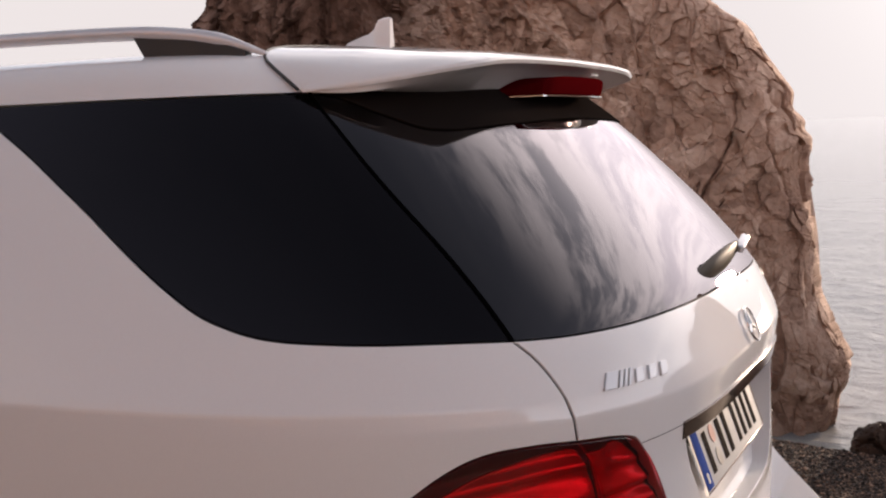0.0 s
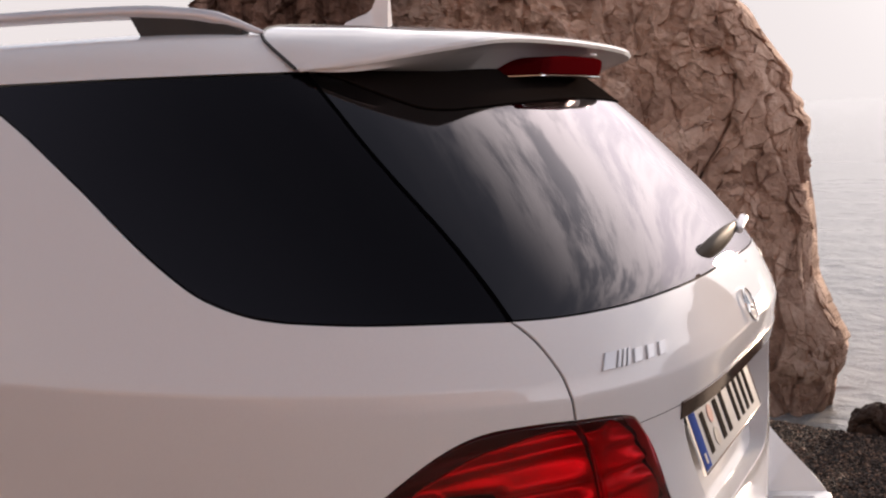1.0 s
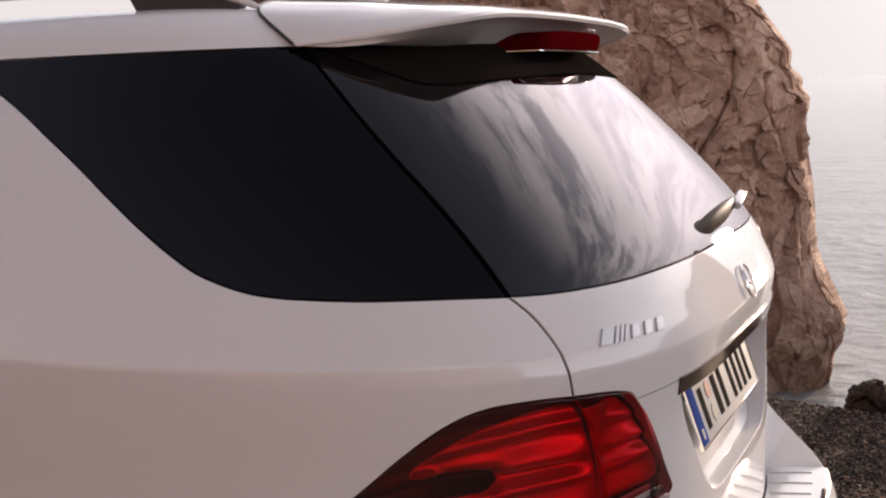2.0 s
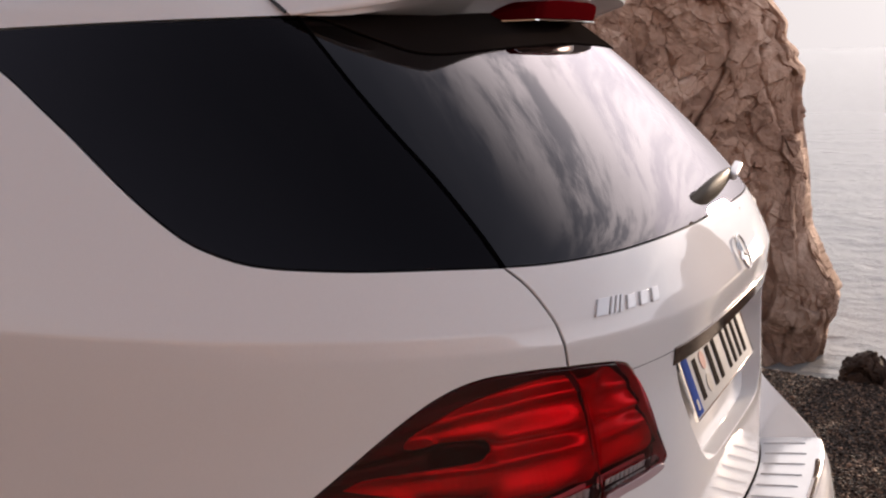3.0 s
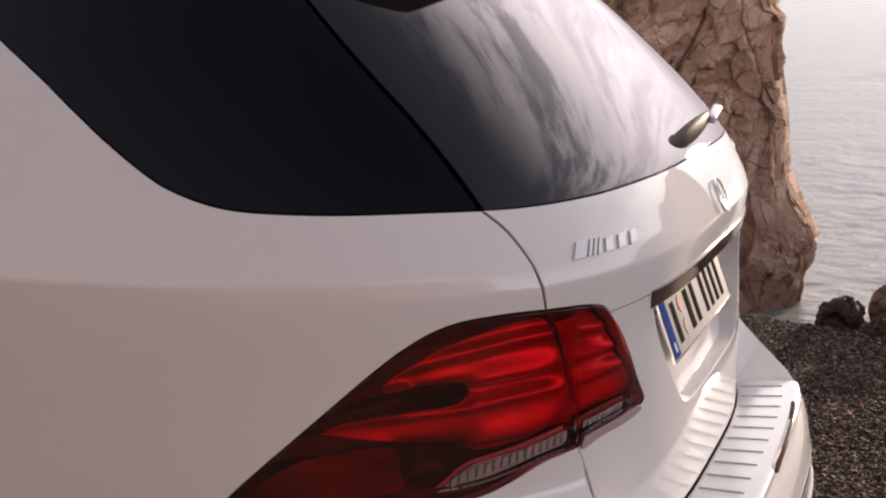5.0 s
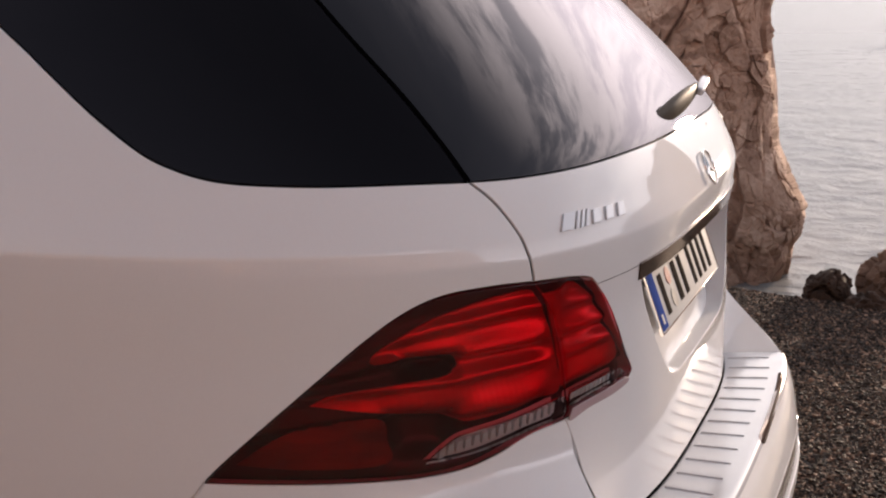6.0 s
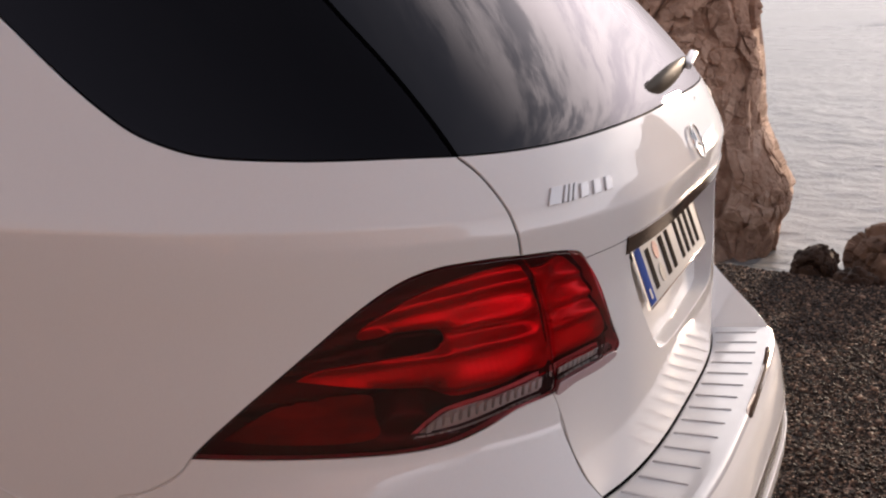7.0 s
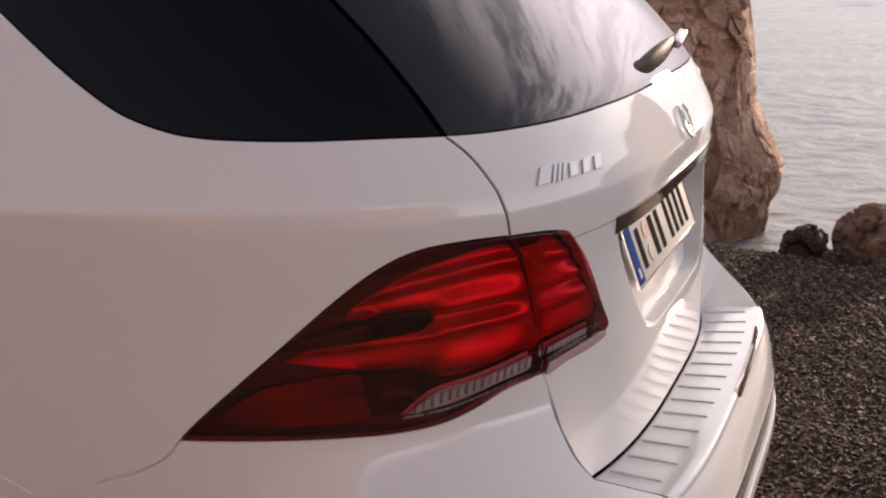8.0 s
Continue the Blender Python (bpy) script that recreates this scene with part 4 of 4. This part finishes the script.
def prisms(lens, flip, u0, u1, v_of, count, lift):
    for u in np.linspace(u0, u1, count):
        lo, hi = v_of(u)
        loop = outline([(u - 0.0035, lo), (u + 0.0035, lo + 0.001)], [(u + 0.0035, lo + 0.001), (u + 0.0065, hi)], [(u + 0.0065, hi), (u - 0.001, hi - 0.001)], [(u - 0.001, hi - 0.001), (u - 0.0035, lo)], per=2)
        panel("prism", mirrored(loop) if flip else loop, [], PRISM, lens, lift=lift, gap=0.0, depth=0.006, roll=0.002, step=(0.01, 0.01))


outer_lamp = outline(LAMP_TOP, LAMP_SPLIT, LAMP_BASE)
inner_lamp = outline(LAMP_INNER, LAMP_SPLIT[::-1])
strip_band = pchip((0.88, 0.92, 0.963, 1.018, 1.067), (0.869, 0.884, 0.893, 0.9035, 0.911))
for flip in (False, True):
    take = mirrored if flip else np.array
    hole = take(smooth_loop(STRIP))
    lens = panel("tail_lamp", take(outer_lamp), [hole], RED_LENS, car, lift=0.002, depth=0.005, gap=0.0009, label="dark red wedge-shaped lens")
    panel("lamp_housing", take(outer_lamp), [], HOUSING, lens, shape=lambda u, v: bowl(u, v) - 0.003, gap=-0.006, depth=0.004, step=(0.012, 0.006))
    panel("light_guide", take(smooth_loop(OPTIC)), [], RED_BOWL, lens, shape=bowl, gap=0.0, depth=0.004, step=(0.007, 0.004), label="glossy red stepped reflector")
    panel("reversing_lens", hole, [], CLEAR_LENS, lens, lift=0.0025, gap=0.0005, depth=0.008, label="clear ribbed strip")
    lamp_bits(lens, flip, [("reflector", AMBER_FIELD, AMBER, -0.014), ("strip_floor", STRIP, PRISM, -0.016)])
    prisms(lens, flip, 0.900, 1.055, lambda u: (float(strip_band(u)) - 0.009, float(strip_band(u)) + 0.008), 15, -0.008)
    hole = take(smooth_loop(STRIP_IN))
    lens = panel("tailgate_lamp", take(inner_lamp), [hole], RED_LENS, car, shape=lens_bulge, depth=0.005, gap=0.0009, label="dark red lens with a clear strip")
    panel("lamp_housing", take(inner_lamp), [], HOUSING, lens, shape=lambda u, v: bowl(u, v) - 0.003, gap=-0.006, depth=0.004, step=(0.012, 0.006))
    panel("light_guide", take(smooth_loop(OPTIC_IN)), [], RED_BOWL, lens, shape=bowl, gap=0.0, depth=0.004, step=(0.007, 0.004), label="glossy red stepped reflector")
    panel("reversing_lens", hole, [], CLEAR_LENS, lens, lift=0.0025, gap=0.0005, depth=0.008, label="clear ribbed strip")
    panel("lens_edge", take(smooth_loop(EDGE_IN)), [], PINK, lens, lift=0.0035, gap=0.0, depth=0.004, roll=0.001, step=(0.02, 0.01))
    lamp_bits(lens, flip, [("strip_floor", STRIP_IN, PRISM, -0.016)])
    prisms(lens, flip, 1.092, 1.165, lambda u: (0.9135 + 0.08 * (u - 1.09), 0.929 + 0.05 * (u - 1.09)), 9, -0.008)


# ---- roof, spoiler, shell ----
def wrapped(name, levels, count, mat, lift=0.0, label=""):
    us = np.linspace(NOSE, math.pi - NOSE, count, endpoint=False)
    rings = []
    for v in levels:
        n, _, _ = facing(us, np.full(count, v))
        rings.append(list(skin(us, np.full(count, v)) + n * lift))
    verts, faces = loft(rings, True, False)
    faces.append(tuple(range((len(rings) - 1) * count, len(rings) * count)))
    return mesh_object(name, verts, faces, mat, car, label=label)


wrapped("roof", list(np.linspace(1.6535, 1.74, 18)) + list(np.linspace(1.75, 1.995, 16)), 240, PAINT)
# near-black shell added inside: the cabin's and the gaps' shade as plain colour
wrapped("inner_shell", list(np.linspace(0.34, 1.69, 50)), 160, UNLIT_BLACK, lift=-0.062)

STATION = (0.0, 0.30, 0.52, 0.68, 0.80, 0.90, 1.0)
sp_x = pchip(STATION, (0.0, 0.20, 0.36, 0.450, 0.518, 0.580, 0.612))
sp_rear = pchip(STATION, (0.453, 0.454, 0.457, 0.469, 0.518, 0.606, 0.700))
sp_rear_z = pchip(STATION, (1.7165, 1.715, 1.710, 1.702, 1.690, 1.672, 1.657))
sp_thick = pchip(STATION, (0.018, 0.018, 0.018, 0.018, 0.017, 0.014, 0.004))
sp_front = pchip(STATION, (0.875, 0.87, 0.862, 0.853, 0.838, 0.800, 0.722))
sp_front_z = pchip(STATION, (1.756, 1.754, 1.748, 1.742, 1.732, 1.709, 1.658))
rings = []
for s in np.linspace(-1, 1, 61):
    a, sign = abs(s), math.copysign(1, s)
    x, yr, zr, th, yf, zf = sign * sp_x(a), sp_rear(a), sp_rear_z(a), sp_thick(a), sp_front(a), sp_front_z(a)
    ring = [(x, yf, zf)]
    for f, up in ((0.25, 0.004), (0.5, 0.006), (0.75, 0.004), (0.95, 0.0015)):
        ring.append((x, yf + (yr - yf) * f, zf + (zr - zf) * f + up * (1 - a ** 6)))
    ring += [(x, yr, zr - 0.2 * th), (x, yr - 0.002, zr - 0.5 * th), (x, yr + 0.002, zr - 0.85 * th), (x, yr + 0.012, zr - th)]
    deep, full = min(max(yr + 0.03, 0.545 + 0.10 * a ** 3), yf - 0.006), 1 - a ** 12
    under = full * min(1.650, zr - th - 0.003) + (1 - full) * (zr - th - 0.0005)
    ring += [(x, yr + 0.5 * (deep - yr), zr - th - (0.008 + 0.05 * a ** 4 * (1 - a) ) * full), (x, deep, under), (x, yf - 0.02 * full - 0.002, full * min(1.652, zf - 0.006) + (1 - full) * (zf - 0.001))]
    rings.append(ring)
lofted("spoiler", rings, PAINT, car, "white roof spoiler")
spoiler = car.children[-1]
# dark line drawn for the shaded gap between spoiler and roof
edge_run = [Vector(r[0]) + Vector((0, 0.003, 0.0)) for r in rings]
lofted("spoiler_seal", tube(edge_run, 0.0030, 1.0, 6), DARK, spoiler)
brake = plain("brake_lamp_red", (0.065, 0.002, 0.003), 0.4, spec=0.0)
lamp_back = pchip((0.0, 0.12, 0.172, 0.19, 0.212), (0.449, 0.452, 0.457, 0.500, 0.555))
rings, line = [], []
for x in np.linspace(-0.212, 0.212, 37):
    y, end = float(lamp_back(abs(x))), 1 - (abs(x) / 0.212) ** 6
    top = 1.646 + 0.033 * end
    rings.append([(x, 0.62, 1.643), (x, y + 0.006, 1.643), (x, y, 1.645), (x, y - 0.006 * end, 1.645 + (top - 1.645) * 0.5), (x, y - 0.008 * end, top), (x, 0.62, top)])
    line.append([(x, 0.60, 1.6395), (x, y + 0.001, 1.6395), (x, y - 0.003, 1.6405), (x, y - 0.003, 1.6420), (x, y + 0.001, 1.6430), (x, 0.60, 1.6430)])
lofted("brake_lamp", rings, brake, spoiler, "dark red high brake lamp")
lofted("chrome_line", line, CHROME, spoiler)
# washer jet under the lip, beside the lamp
bm = bmesh.new()
box(bm, (0.050, 0.022, 0.010), pose(0.215, 0.494, 1.691, -12, 0, 0), 0.003)
part("washer_jet", bm, PAINT, spoiler)


# roof rails: arched bars on dark feet
for sign in (-1, 1):
    run = spline([(sign * 0.552, 0.822, 1.724), (sign * 0.565, 0.90, 1.750), (sign * 0.575, 0.98, 1.764), (sign * 0.585, 1.10, 1.773), (sign * 0.592, 1.40, 1.778), (sign * 0.60, 1.9, 1.780),
                  (sign * 0.592, 2.25, 1.772), (sign * 0.585, 2.42, 1.735)], 8)
    sizes = [0.004 + 0.0095 * min(1.0, i / 9, (len(run) - 1 - i) / 9 + 0.2) for i in range(len(run))]
    rail = lofted("roof_rail", tube(run, sizes, 0.95, 14), RAIL, car, "satin aluminium roof rail")
    for y0, y1, flip in ((0.855, 1.075, 1), (2.20, 2.38, -1)):
        ring = []
        for f in np.linspace(0, 1, 9):
            y = y0 + (y1 - y0) * f
            k = min(range(len(run)), key=lambda i: abs(run[i][1] - y))
            top, x = float(run[k][2]) - 0.004, float(run[k][0])
            shift = (0.030 if f > 0.85 else 0.0) * flip
            ring.append([(x - 0.012, y - shift, 1.722), (x + 0.012, y - shift, 1.722), (x + 0.010, y, top), (x - 0.010, y, top)])
        lofted("rail_foot", ring, DARK, rail, "black plastic foot")

# antenna: a fin on a low base
ring = []
for y, half, top in ((0.990, 0.004, 1.764), (0.970, 0.016, 1.780), (0.935, 0.020, 1.791), (0.916, 0.019, 1.796), (0.905, 0.013, 1.806), (0.896, 0.010, 1.824), (0.884, 0.009, 1.8275),
                     (0.870, 0.009, 1.828), (0.866, 0.0095, 1.826)):
    ring.append([(-half * 1.25, y, 1.752), (half * 1.25, y, 1.752), (half, y, 1.752 + (top - 1.752) * 0.35), (half * 0.55, y, top - 0.002), (0, y, top), (-half * 0.55, y, top - 0.002), (-half, y, 1.752 + (top - 1.752) * 0.35)])
lofted("antenna", ring, PAINT, car, "white fin-shaped roof antenna")
bm = bmesh.new()
box(bm, (0.05, 0.17, 0.008), pose(0, 0.915, 1.757), 0.003)
part("antenna_base", bm, PAINT, car)

# ---- plate, bar, badges, wiper ----
TILT = radians(19.0)
plate_m = Matrix.Translation((0, 0.14, 0.93)) @ Matrix(((1, 0, 0, 0), (0, math.cos(TILT), math.sin(TILT), 0), (0, -math.sin(TILT), math.cos(TILT), 0), (0, 0, 0, 1)))
WHITE = plain("plate_white", (0.52, 0.505, 0.48), 0.6, spec=0.05)
BLUE = plain("plate_blue", (0.045, 0.075, 0.25), 0.6, spec=0.0)
INK = plain("plate_black", (0.045, 0.037, 0.031), 0.7, spec=0.0)
SEAL = plain("plate_seal", (0.34, 0.32, 0.29), 0.4)
RED_SEAL = plain("plate_seal_red", (0.42, 0.20, 0.17), 0.4)
plate_bm = bmesh.new()
box(plate_bm, (0.52, 0.004, 0.11), plate_m @ Matrix.Translation((0, 0, 0.055)), 0.0015)
plate = part("number_plate", plate_bm, WHITE, car, "white number plate with a blue strip")
for size, at in (((0.526, 0.007, 0.003), (0, 0, -0.001)), ((0.526, 0.007, 0.003), (0, 0, 0.111)), ((0.003, 0.007, 0.113), (-0.2615, 0, 0.055)), ((0.003, 0.007, 0.113), (0.2615, 0, 0.055))):
    bm = bmesh.new()
    box(bm, size, plate_m @ Matrix.Translation(at), 0.001)
    part("plate_frame", bm, CHROME, plate)
bm = bmesh.new()
box(bm, (0.042, 0.002, 0.104), plate_m @ Matrix.Translation((-0.236, -0.0025, 0.055)), 0.0008)
part("blue_strip", bm, BLUE, plate)
bm = bmesh.new()
box(bm, (0.010, 0.001, 0.018), plate_m @ Matrix.Translation((-0.237, -0.0040, 0.022)))
part("strip_mark", bm, WHITE, plate)
for x, wide in ((-0.178, 0.034), (-0.072, 0.040), (-0.020, 0.034), (0.058, 0.031), (0.106, 0.031), (0.154, 0.031), (0.202, 0.031)):
    bm = bmesh.new()
    box(bm, (wide * 0.72, 0.0015, 0.076), plate_m @ Matrix.Translation((x, -0.0028, 0.055)), 0.0006)
    part("plate_bar", bm, INK, plate)
for z, mat in ((0.078, RED_SEAL), (0.034, SEAL)):
    bm = bmesh.new()
    bmesh.ops.create_cone(bm, cap_ends=True, segments=24, radius1=0.017, radius2=0.017, depth=0.0015, matrix=plate_m @ Matrix.Translation((-0.123, -0.0028, z)) @ pose(0, 0, 0, 90))
    part("plate_seal", bm, mat, plate)

bar = outline([(1.227, 1.070), (1.40, 1.076), (HALF, 1.078), (math.pi - 1.40, 1.076), (math.pi - 1.227, 1.070)], [(math.pi - 1.227, 1.070), (math.pi - 1.224, 1.101)],
              [(math.pi - 1.224, 1.101), (math.pi - 1.40, 1.107), (HALF, 1.109), (1.40, 1.107), (1.224, 1.101)], [(1.224, 1.101), (1.227, 1.070)])
panel("tailgate_bar", bar, [], DARKENED_CHROME, car, lift=0.004, shape=lambda u, v: -0.06 * (1.109 - v), gap=0.0, depth=0.05, roll=0.0012, step=(0.02, 0.006), label="chrome bar above the plate, darkened as if mirroring the beach")

seam = [skin(u, v) + facing(np.array([u]), np.array([v]))[0][0] * 0.0002 for u, v in ((1.128, 1.0935), (1.15, 1.0945), (1.18, 1.0955), (1.205, 1.0965), (1.226, 1.0975))]
lofted("gate_seam", tube(seam, 0.0007, 1.0, 6), DARK, tailgate)

# maker's ring: a plain ring with one upright blade
ring_at, ring_n = skin(np.array([HALF]), np.array([1.19]))[0], facing(np.array([HALF]), np.array([1.19]))[0][0]
turn_ring = Vector(ring_n).to_track_quat("Z", "Y").to_matrix().to_4x4()
bm = bmesh.new()
loops = []
for a in np.linspace(0, 2 * math.pi, 40, endpoint=False):
    c = Vector((math.cos(a), math.sin(a), 0))
    loops.append([bm.verts.new(turn_ring @ (c * (0.0335 + 0.0016 * math.cos(t)) + Vector((0, 0, 0.005 + 0.003 * math.sin(t)))) + Vector(ring_at)) for t in np.linspace(0, 2 * math.pi, 8, endpoint=False)])
for i in range(40):
    for j in range(8):
        bm.faces.new((loops[i][j], loops[(i + 1) % 40][j], loops[(i + 1) % 40][(j + 1) % 8], loops[i][(j + 1) % 8]))
emblem = part("emblem_ring", bm, CHROME, car, "round chrome emblem")
for a in (90, 210, 330):
    bm = bmesh.new()
    tip = Vector((math.cos(radians(a)), math.sin(radians(a)), 0)) * 0.0315
    side = Vector((-math.sin(radians(a)), math.cos(radians(a)), 0)) * 0.0045
    pts = [Vector((0, 0, 0.007)), side + Vector((0, 0, 0.003)), tip + Vector((0, 0, 0.005)), -side + Vector((0, 0, 0.003))]
    vs = [bm.verts.new(turn_ring @ p + Vector(ring_at)) for p in pts]
    bm.faces.new((vs[0], vs[1], vs[2]))
    bm.faces.new((vs[0], vs[2], vs[3]))
    part("emblem_blade", bm, CHROME, emblem, smooth=False)


BADGE = plain("badge_silver", (0.62, 0.61, 0.62), 0.3, metal=0.55)


def badge_block(u0, u1, v0, v1, slant):
    loop = outline([(u0, v0), (u1, v0)], [(u1, v0), (u1 + slant, v1)], [(u1 + slant, v1), (u0 + slant, v1)], [(u0 + slant, v1), (u0, v0)], per=3)
    return panel("badge_block", loop, [], BADGE, car, lift=0.004, gap=0.0, depth=0.005, roll=0.0008, step=(0.01, 0.006), label="silver bar of a badge")


for u0, u1 in ((1.063, 1.083), (1.087, 1.0925), (1.0955, 1.101), (1.104, 1.1095)):
    badge_block(u0, u1, 1.188, 1.211, 0.012)
# three plain blocks after the bars
for u0, u1 in ((1.119, 1.134), (1.145, 1.160), (1.171, 1.186)):
    badge_block(u0, u1, 1.189, 1.208, 0.007)

# rear wiper: dark arm cover on the lower edge of the glass, with a pale cap
cover = []
for f in np.linspace(0, 1, 15):
    c = Vector((-0.150 + 0.245 * f, 0.200 - 0.050 * f + 0.02 * f * f, 1.292 + 0.042 * f))
    r = 0.021 * math.sin(math.pi * min(1, 0.10 + f * 0.80)) ** 0.6
    cover.append([tuple(c + Vector((0, -0.55 * math.cos(t) * r - 0.012, math.sin(t) * r))) for t in np.linspace(0, 2 * math.pi, 12, endpoint=False)])
wiper = lofted("wiper", cover, plain("wiper_plastic", (0.055, 0.042, 0.030), 0.5, spec=0.12), car, "black rear wiper cover")
bm = bmesh.new()
box(bm, (0.064, 0.018, 0.017), Matrix.Translation((0.116, 0.150, 1.336)) @ pose(0, 0, 0, 20, -18, 0), 0.007, 3)
part("wiper_cap", bm, BADGE, wiper, "pale cap of the wiper")

# ---- forward part of the car ----
B_PILLAR, A_PILLAR = -0.95, 3.15
door_front = [(turn_at(A_PILLAR + 0.05 * (1.27 - v), v), v) for v in np.linspace(1.272, 0.44, 7)]
rear_door = outline(DOOR_SEAM[2:], [DOOR_SEAM[-1], (-0.5, 0.43), (B_PILLAR, 0.43)], [(B_PILLAR, 0.43), (B_PILLAR, 0.85), (B_PILLAR, 1.274)], [(B_PILLAR, 1.274), (-0.5, 1.274), (-0.12, 1.274)])
front_door = outline([(B_PILLAR, 1.274), (B_PILLAR, 0.85), (B_PILLAR, 0.43)], [(B_PILLAR, 0.43), (-1.2, 0.43), door_front[-1]], door_front[::-1], [door_front[0], (-1.3, 1.274), (B_PILLAR, 1.274)])
for name, loop in (("rear_door", rear_door), ("front_door", front_door)):
    for door in both(name, loop, PAINT):
        flip = 1 if door.name.endswith(".001") else -1
        bm = bmesh.new()
        box(bm, (0.03, 0.17, 0.025), pose(flip * 0.975, 1.78 if name == "rear_door" else 2.62, 1.06), 0.009, 3)
        part("door_handle", bm, PAINT, door)
nose_low = [(turn_at(y, 0.40), 0.40) for y in (4.30, 4.5, 4.65)] + [(NOSE, 0.40)]
fender = outline(door_front, [door_front[-1], *arch(FRONT_AXLE, 14, 166)], nose_low, [(NOSE, 0.40), (NOSE, 0.8), (NOSE, 1.2), (NOSE, 1.274)],
                 [(NOSE, 1.274), (NOSE + 0.5, 1.274), (NOSE + 0.9, 1.274), door_front[0]])
both("front_wing", fender, PAINT)
screen = outline([(NOSE - 0.85, 1.288), (NOSE, 1.288), (NOSE + 0.85, 1.288)], [(NOSE + 0.85, 1.288), (NOSE + 0.72, 1.645)], [(NOSE + 0.72, 1.645), (NOSE, 1.645), (NOSE - 0.72, 1.645)], [(NOSE - 0.72, 1.645), (NOSE - 0.85, 1.288)])
panel("windscreen", screen, [], GLASS, car, lift=-0.001, depth=0.006)
for u0, u1, lean0, lean1 in ((-0.33, -0.93, 0.14, 0.0), (-0.97, NOSE + 0.90, 0.0, -0.16)):
    pane = outline([(u0 + lean0, 1.288), ((u0 + u1) / 2, 1.288), (u1, 1.288)], [(u1, 1.288), (u1 - lean1, 1.645)], [(u1 - lean1, 1.645), ((u0 + u1) / 2, 1.645), (u0, 1.645)], [(u0, 1.645), (u0 + lean0, 1.288)])
    both("side_window", pane, GLASS, lift=-0.001, depth=0.006)


def lathe(profile, count=48):
    """Rings of a turned body about the x axis, out of (x, radius)."""
    return [[(x, r * math.cos(a), r * math.sin(a)) for a in np.linspace(0, 2 * math.pi, count, endpoint=False)] for x, r in profile]


tyre_rings = lathe([(-0.10, 0.25), (-0.128, 0.28), (-0.13, 0.32), (-0.115, 0.345), (-0.08, 0.351), (0.08, 0.351), (0.115, 0.345), (0.13, 0.32), (0.128, 0.28), (0.10, 0.25)])
rim_rings = lathe([(-0.10, 0.252), (-0.118, 0.248), (-0.10, 0.237), (-0.05, 0.23), (-0.04, 0.10), (-0.075, 0.07), (-0.08, 0.02)], 40)
for x in (-0.815, 0.815):
    for y in (REAR_AXLE, FRONT_AXLE):
        wheel = new("wheel")
        wheel.parent = car
        wheel.matrix_basis = pose(x, y, 0.349, 0, 0, 0 if x < 0 else 180)
        lofted("tyre", tyre_rings, RUBBER, wheel, caps=False)
        lofted("rim", rim_rings, SATIN, wheel, caps=False)
floor_bm = bmesh.new()
box(floor_bm, (1.5, 4.0, 0.06), pose(0, 2.35, 0.34), 0.02)
part("underbody", floor_bm, UNLIT_BLACK, car)



# ---- pebbles on the beach ----
def build_pebbles(count=78000):
    rng = np.random.default_rng(4)
    shapes = []
    for _ in range(10):
        pts = []
        for lat, ring in ((-0.75, 4), (0.1, 5), (0.8, 3)):
            for j in range(ring):
                a = 2 * math.pi * (j / ring + rng.random() * 0.25)
                r = math.sqrt(1 - lat * lat) * (0.75 + 0.5 * rng.random())
                pts.append((r * math.cos(a), r * math.sin(a), lat * (0.8 + 0.3 * rng.random())))
        bm = bmesh.new()
        vs = [bm.verts.new(p) for p in pts]
        bmesh.ops.convex_hull(bm, input=vs)
        loose = [v for v in bm.verts if not v.link_faces]
        bmesh.ops.delete(bm, geom=loose, context="VERTS")
        bm.verts.index_update()
        shapes.append((np.array([v.co[:] for v in bm.verts]), [[v.index for v in f.verts] for f in bm.faces]))
        bm.free()
    verts, faces, start = [], [], 0
    for k in range(count):
        x = 0.75 + 3.15 * rng.random() ** 0.8
        y = -1.0 + 1.9 * rng.random()
        if y > 1.15 - 0.12 * x or y < -0.35 - 0.05 * x:
            continue
        co, fs = shapes[k % 10]
        s = 0.0028 + 0.0048 * rng.random() ** 2 + (0.006 if rng.random() < 0.02 else 0)
        a = rng.random() * 6.28
        c, d = math.cos(a), math.sin(a)
        q = co * (s * (0.8 + 0.6 * rng.random()), s, s * (0.45 + 0.4 * rng.random()))
        q = np.stack([q[:, 0] * c - q[:, 1] * d, q[:, 0] * d + q[:, 1] * c, q[:, 2]], 1) + (x, y, height(x, y) + s * 0.35 + 0.004)
        verts.append(q)
        faces += [[i + start for i in f] for f in fs]
        start += len(q)
    ob = mesh_object("gravel", np.concatenate(verts), faces, SHINGLE, smooth=False)
    return tagged(ob, "dark brown and grey pebbles strewn over the beach", "gravel", kind="stuff")


build_pebbles()
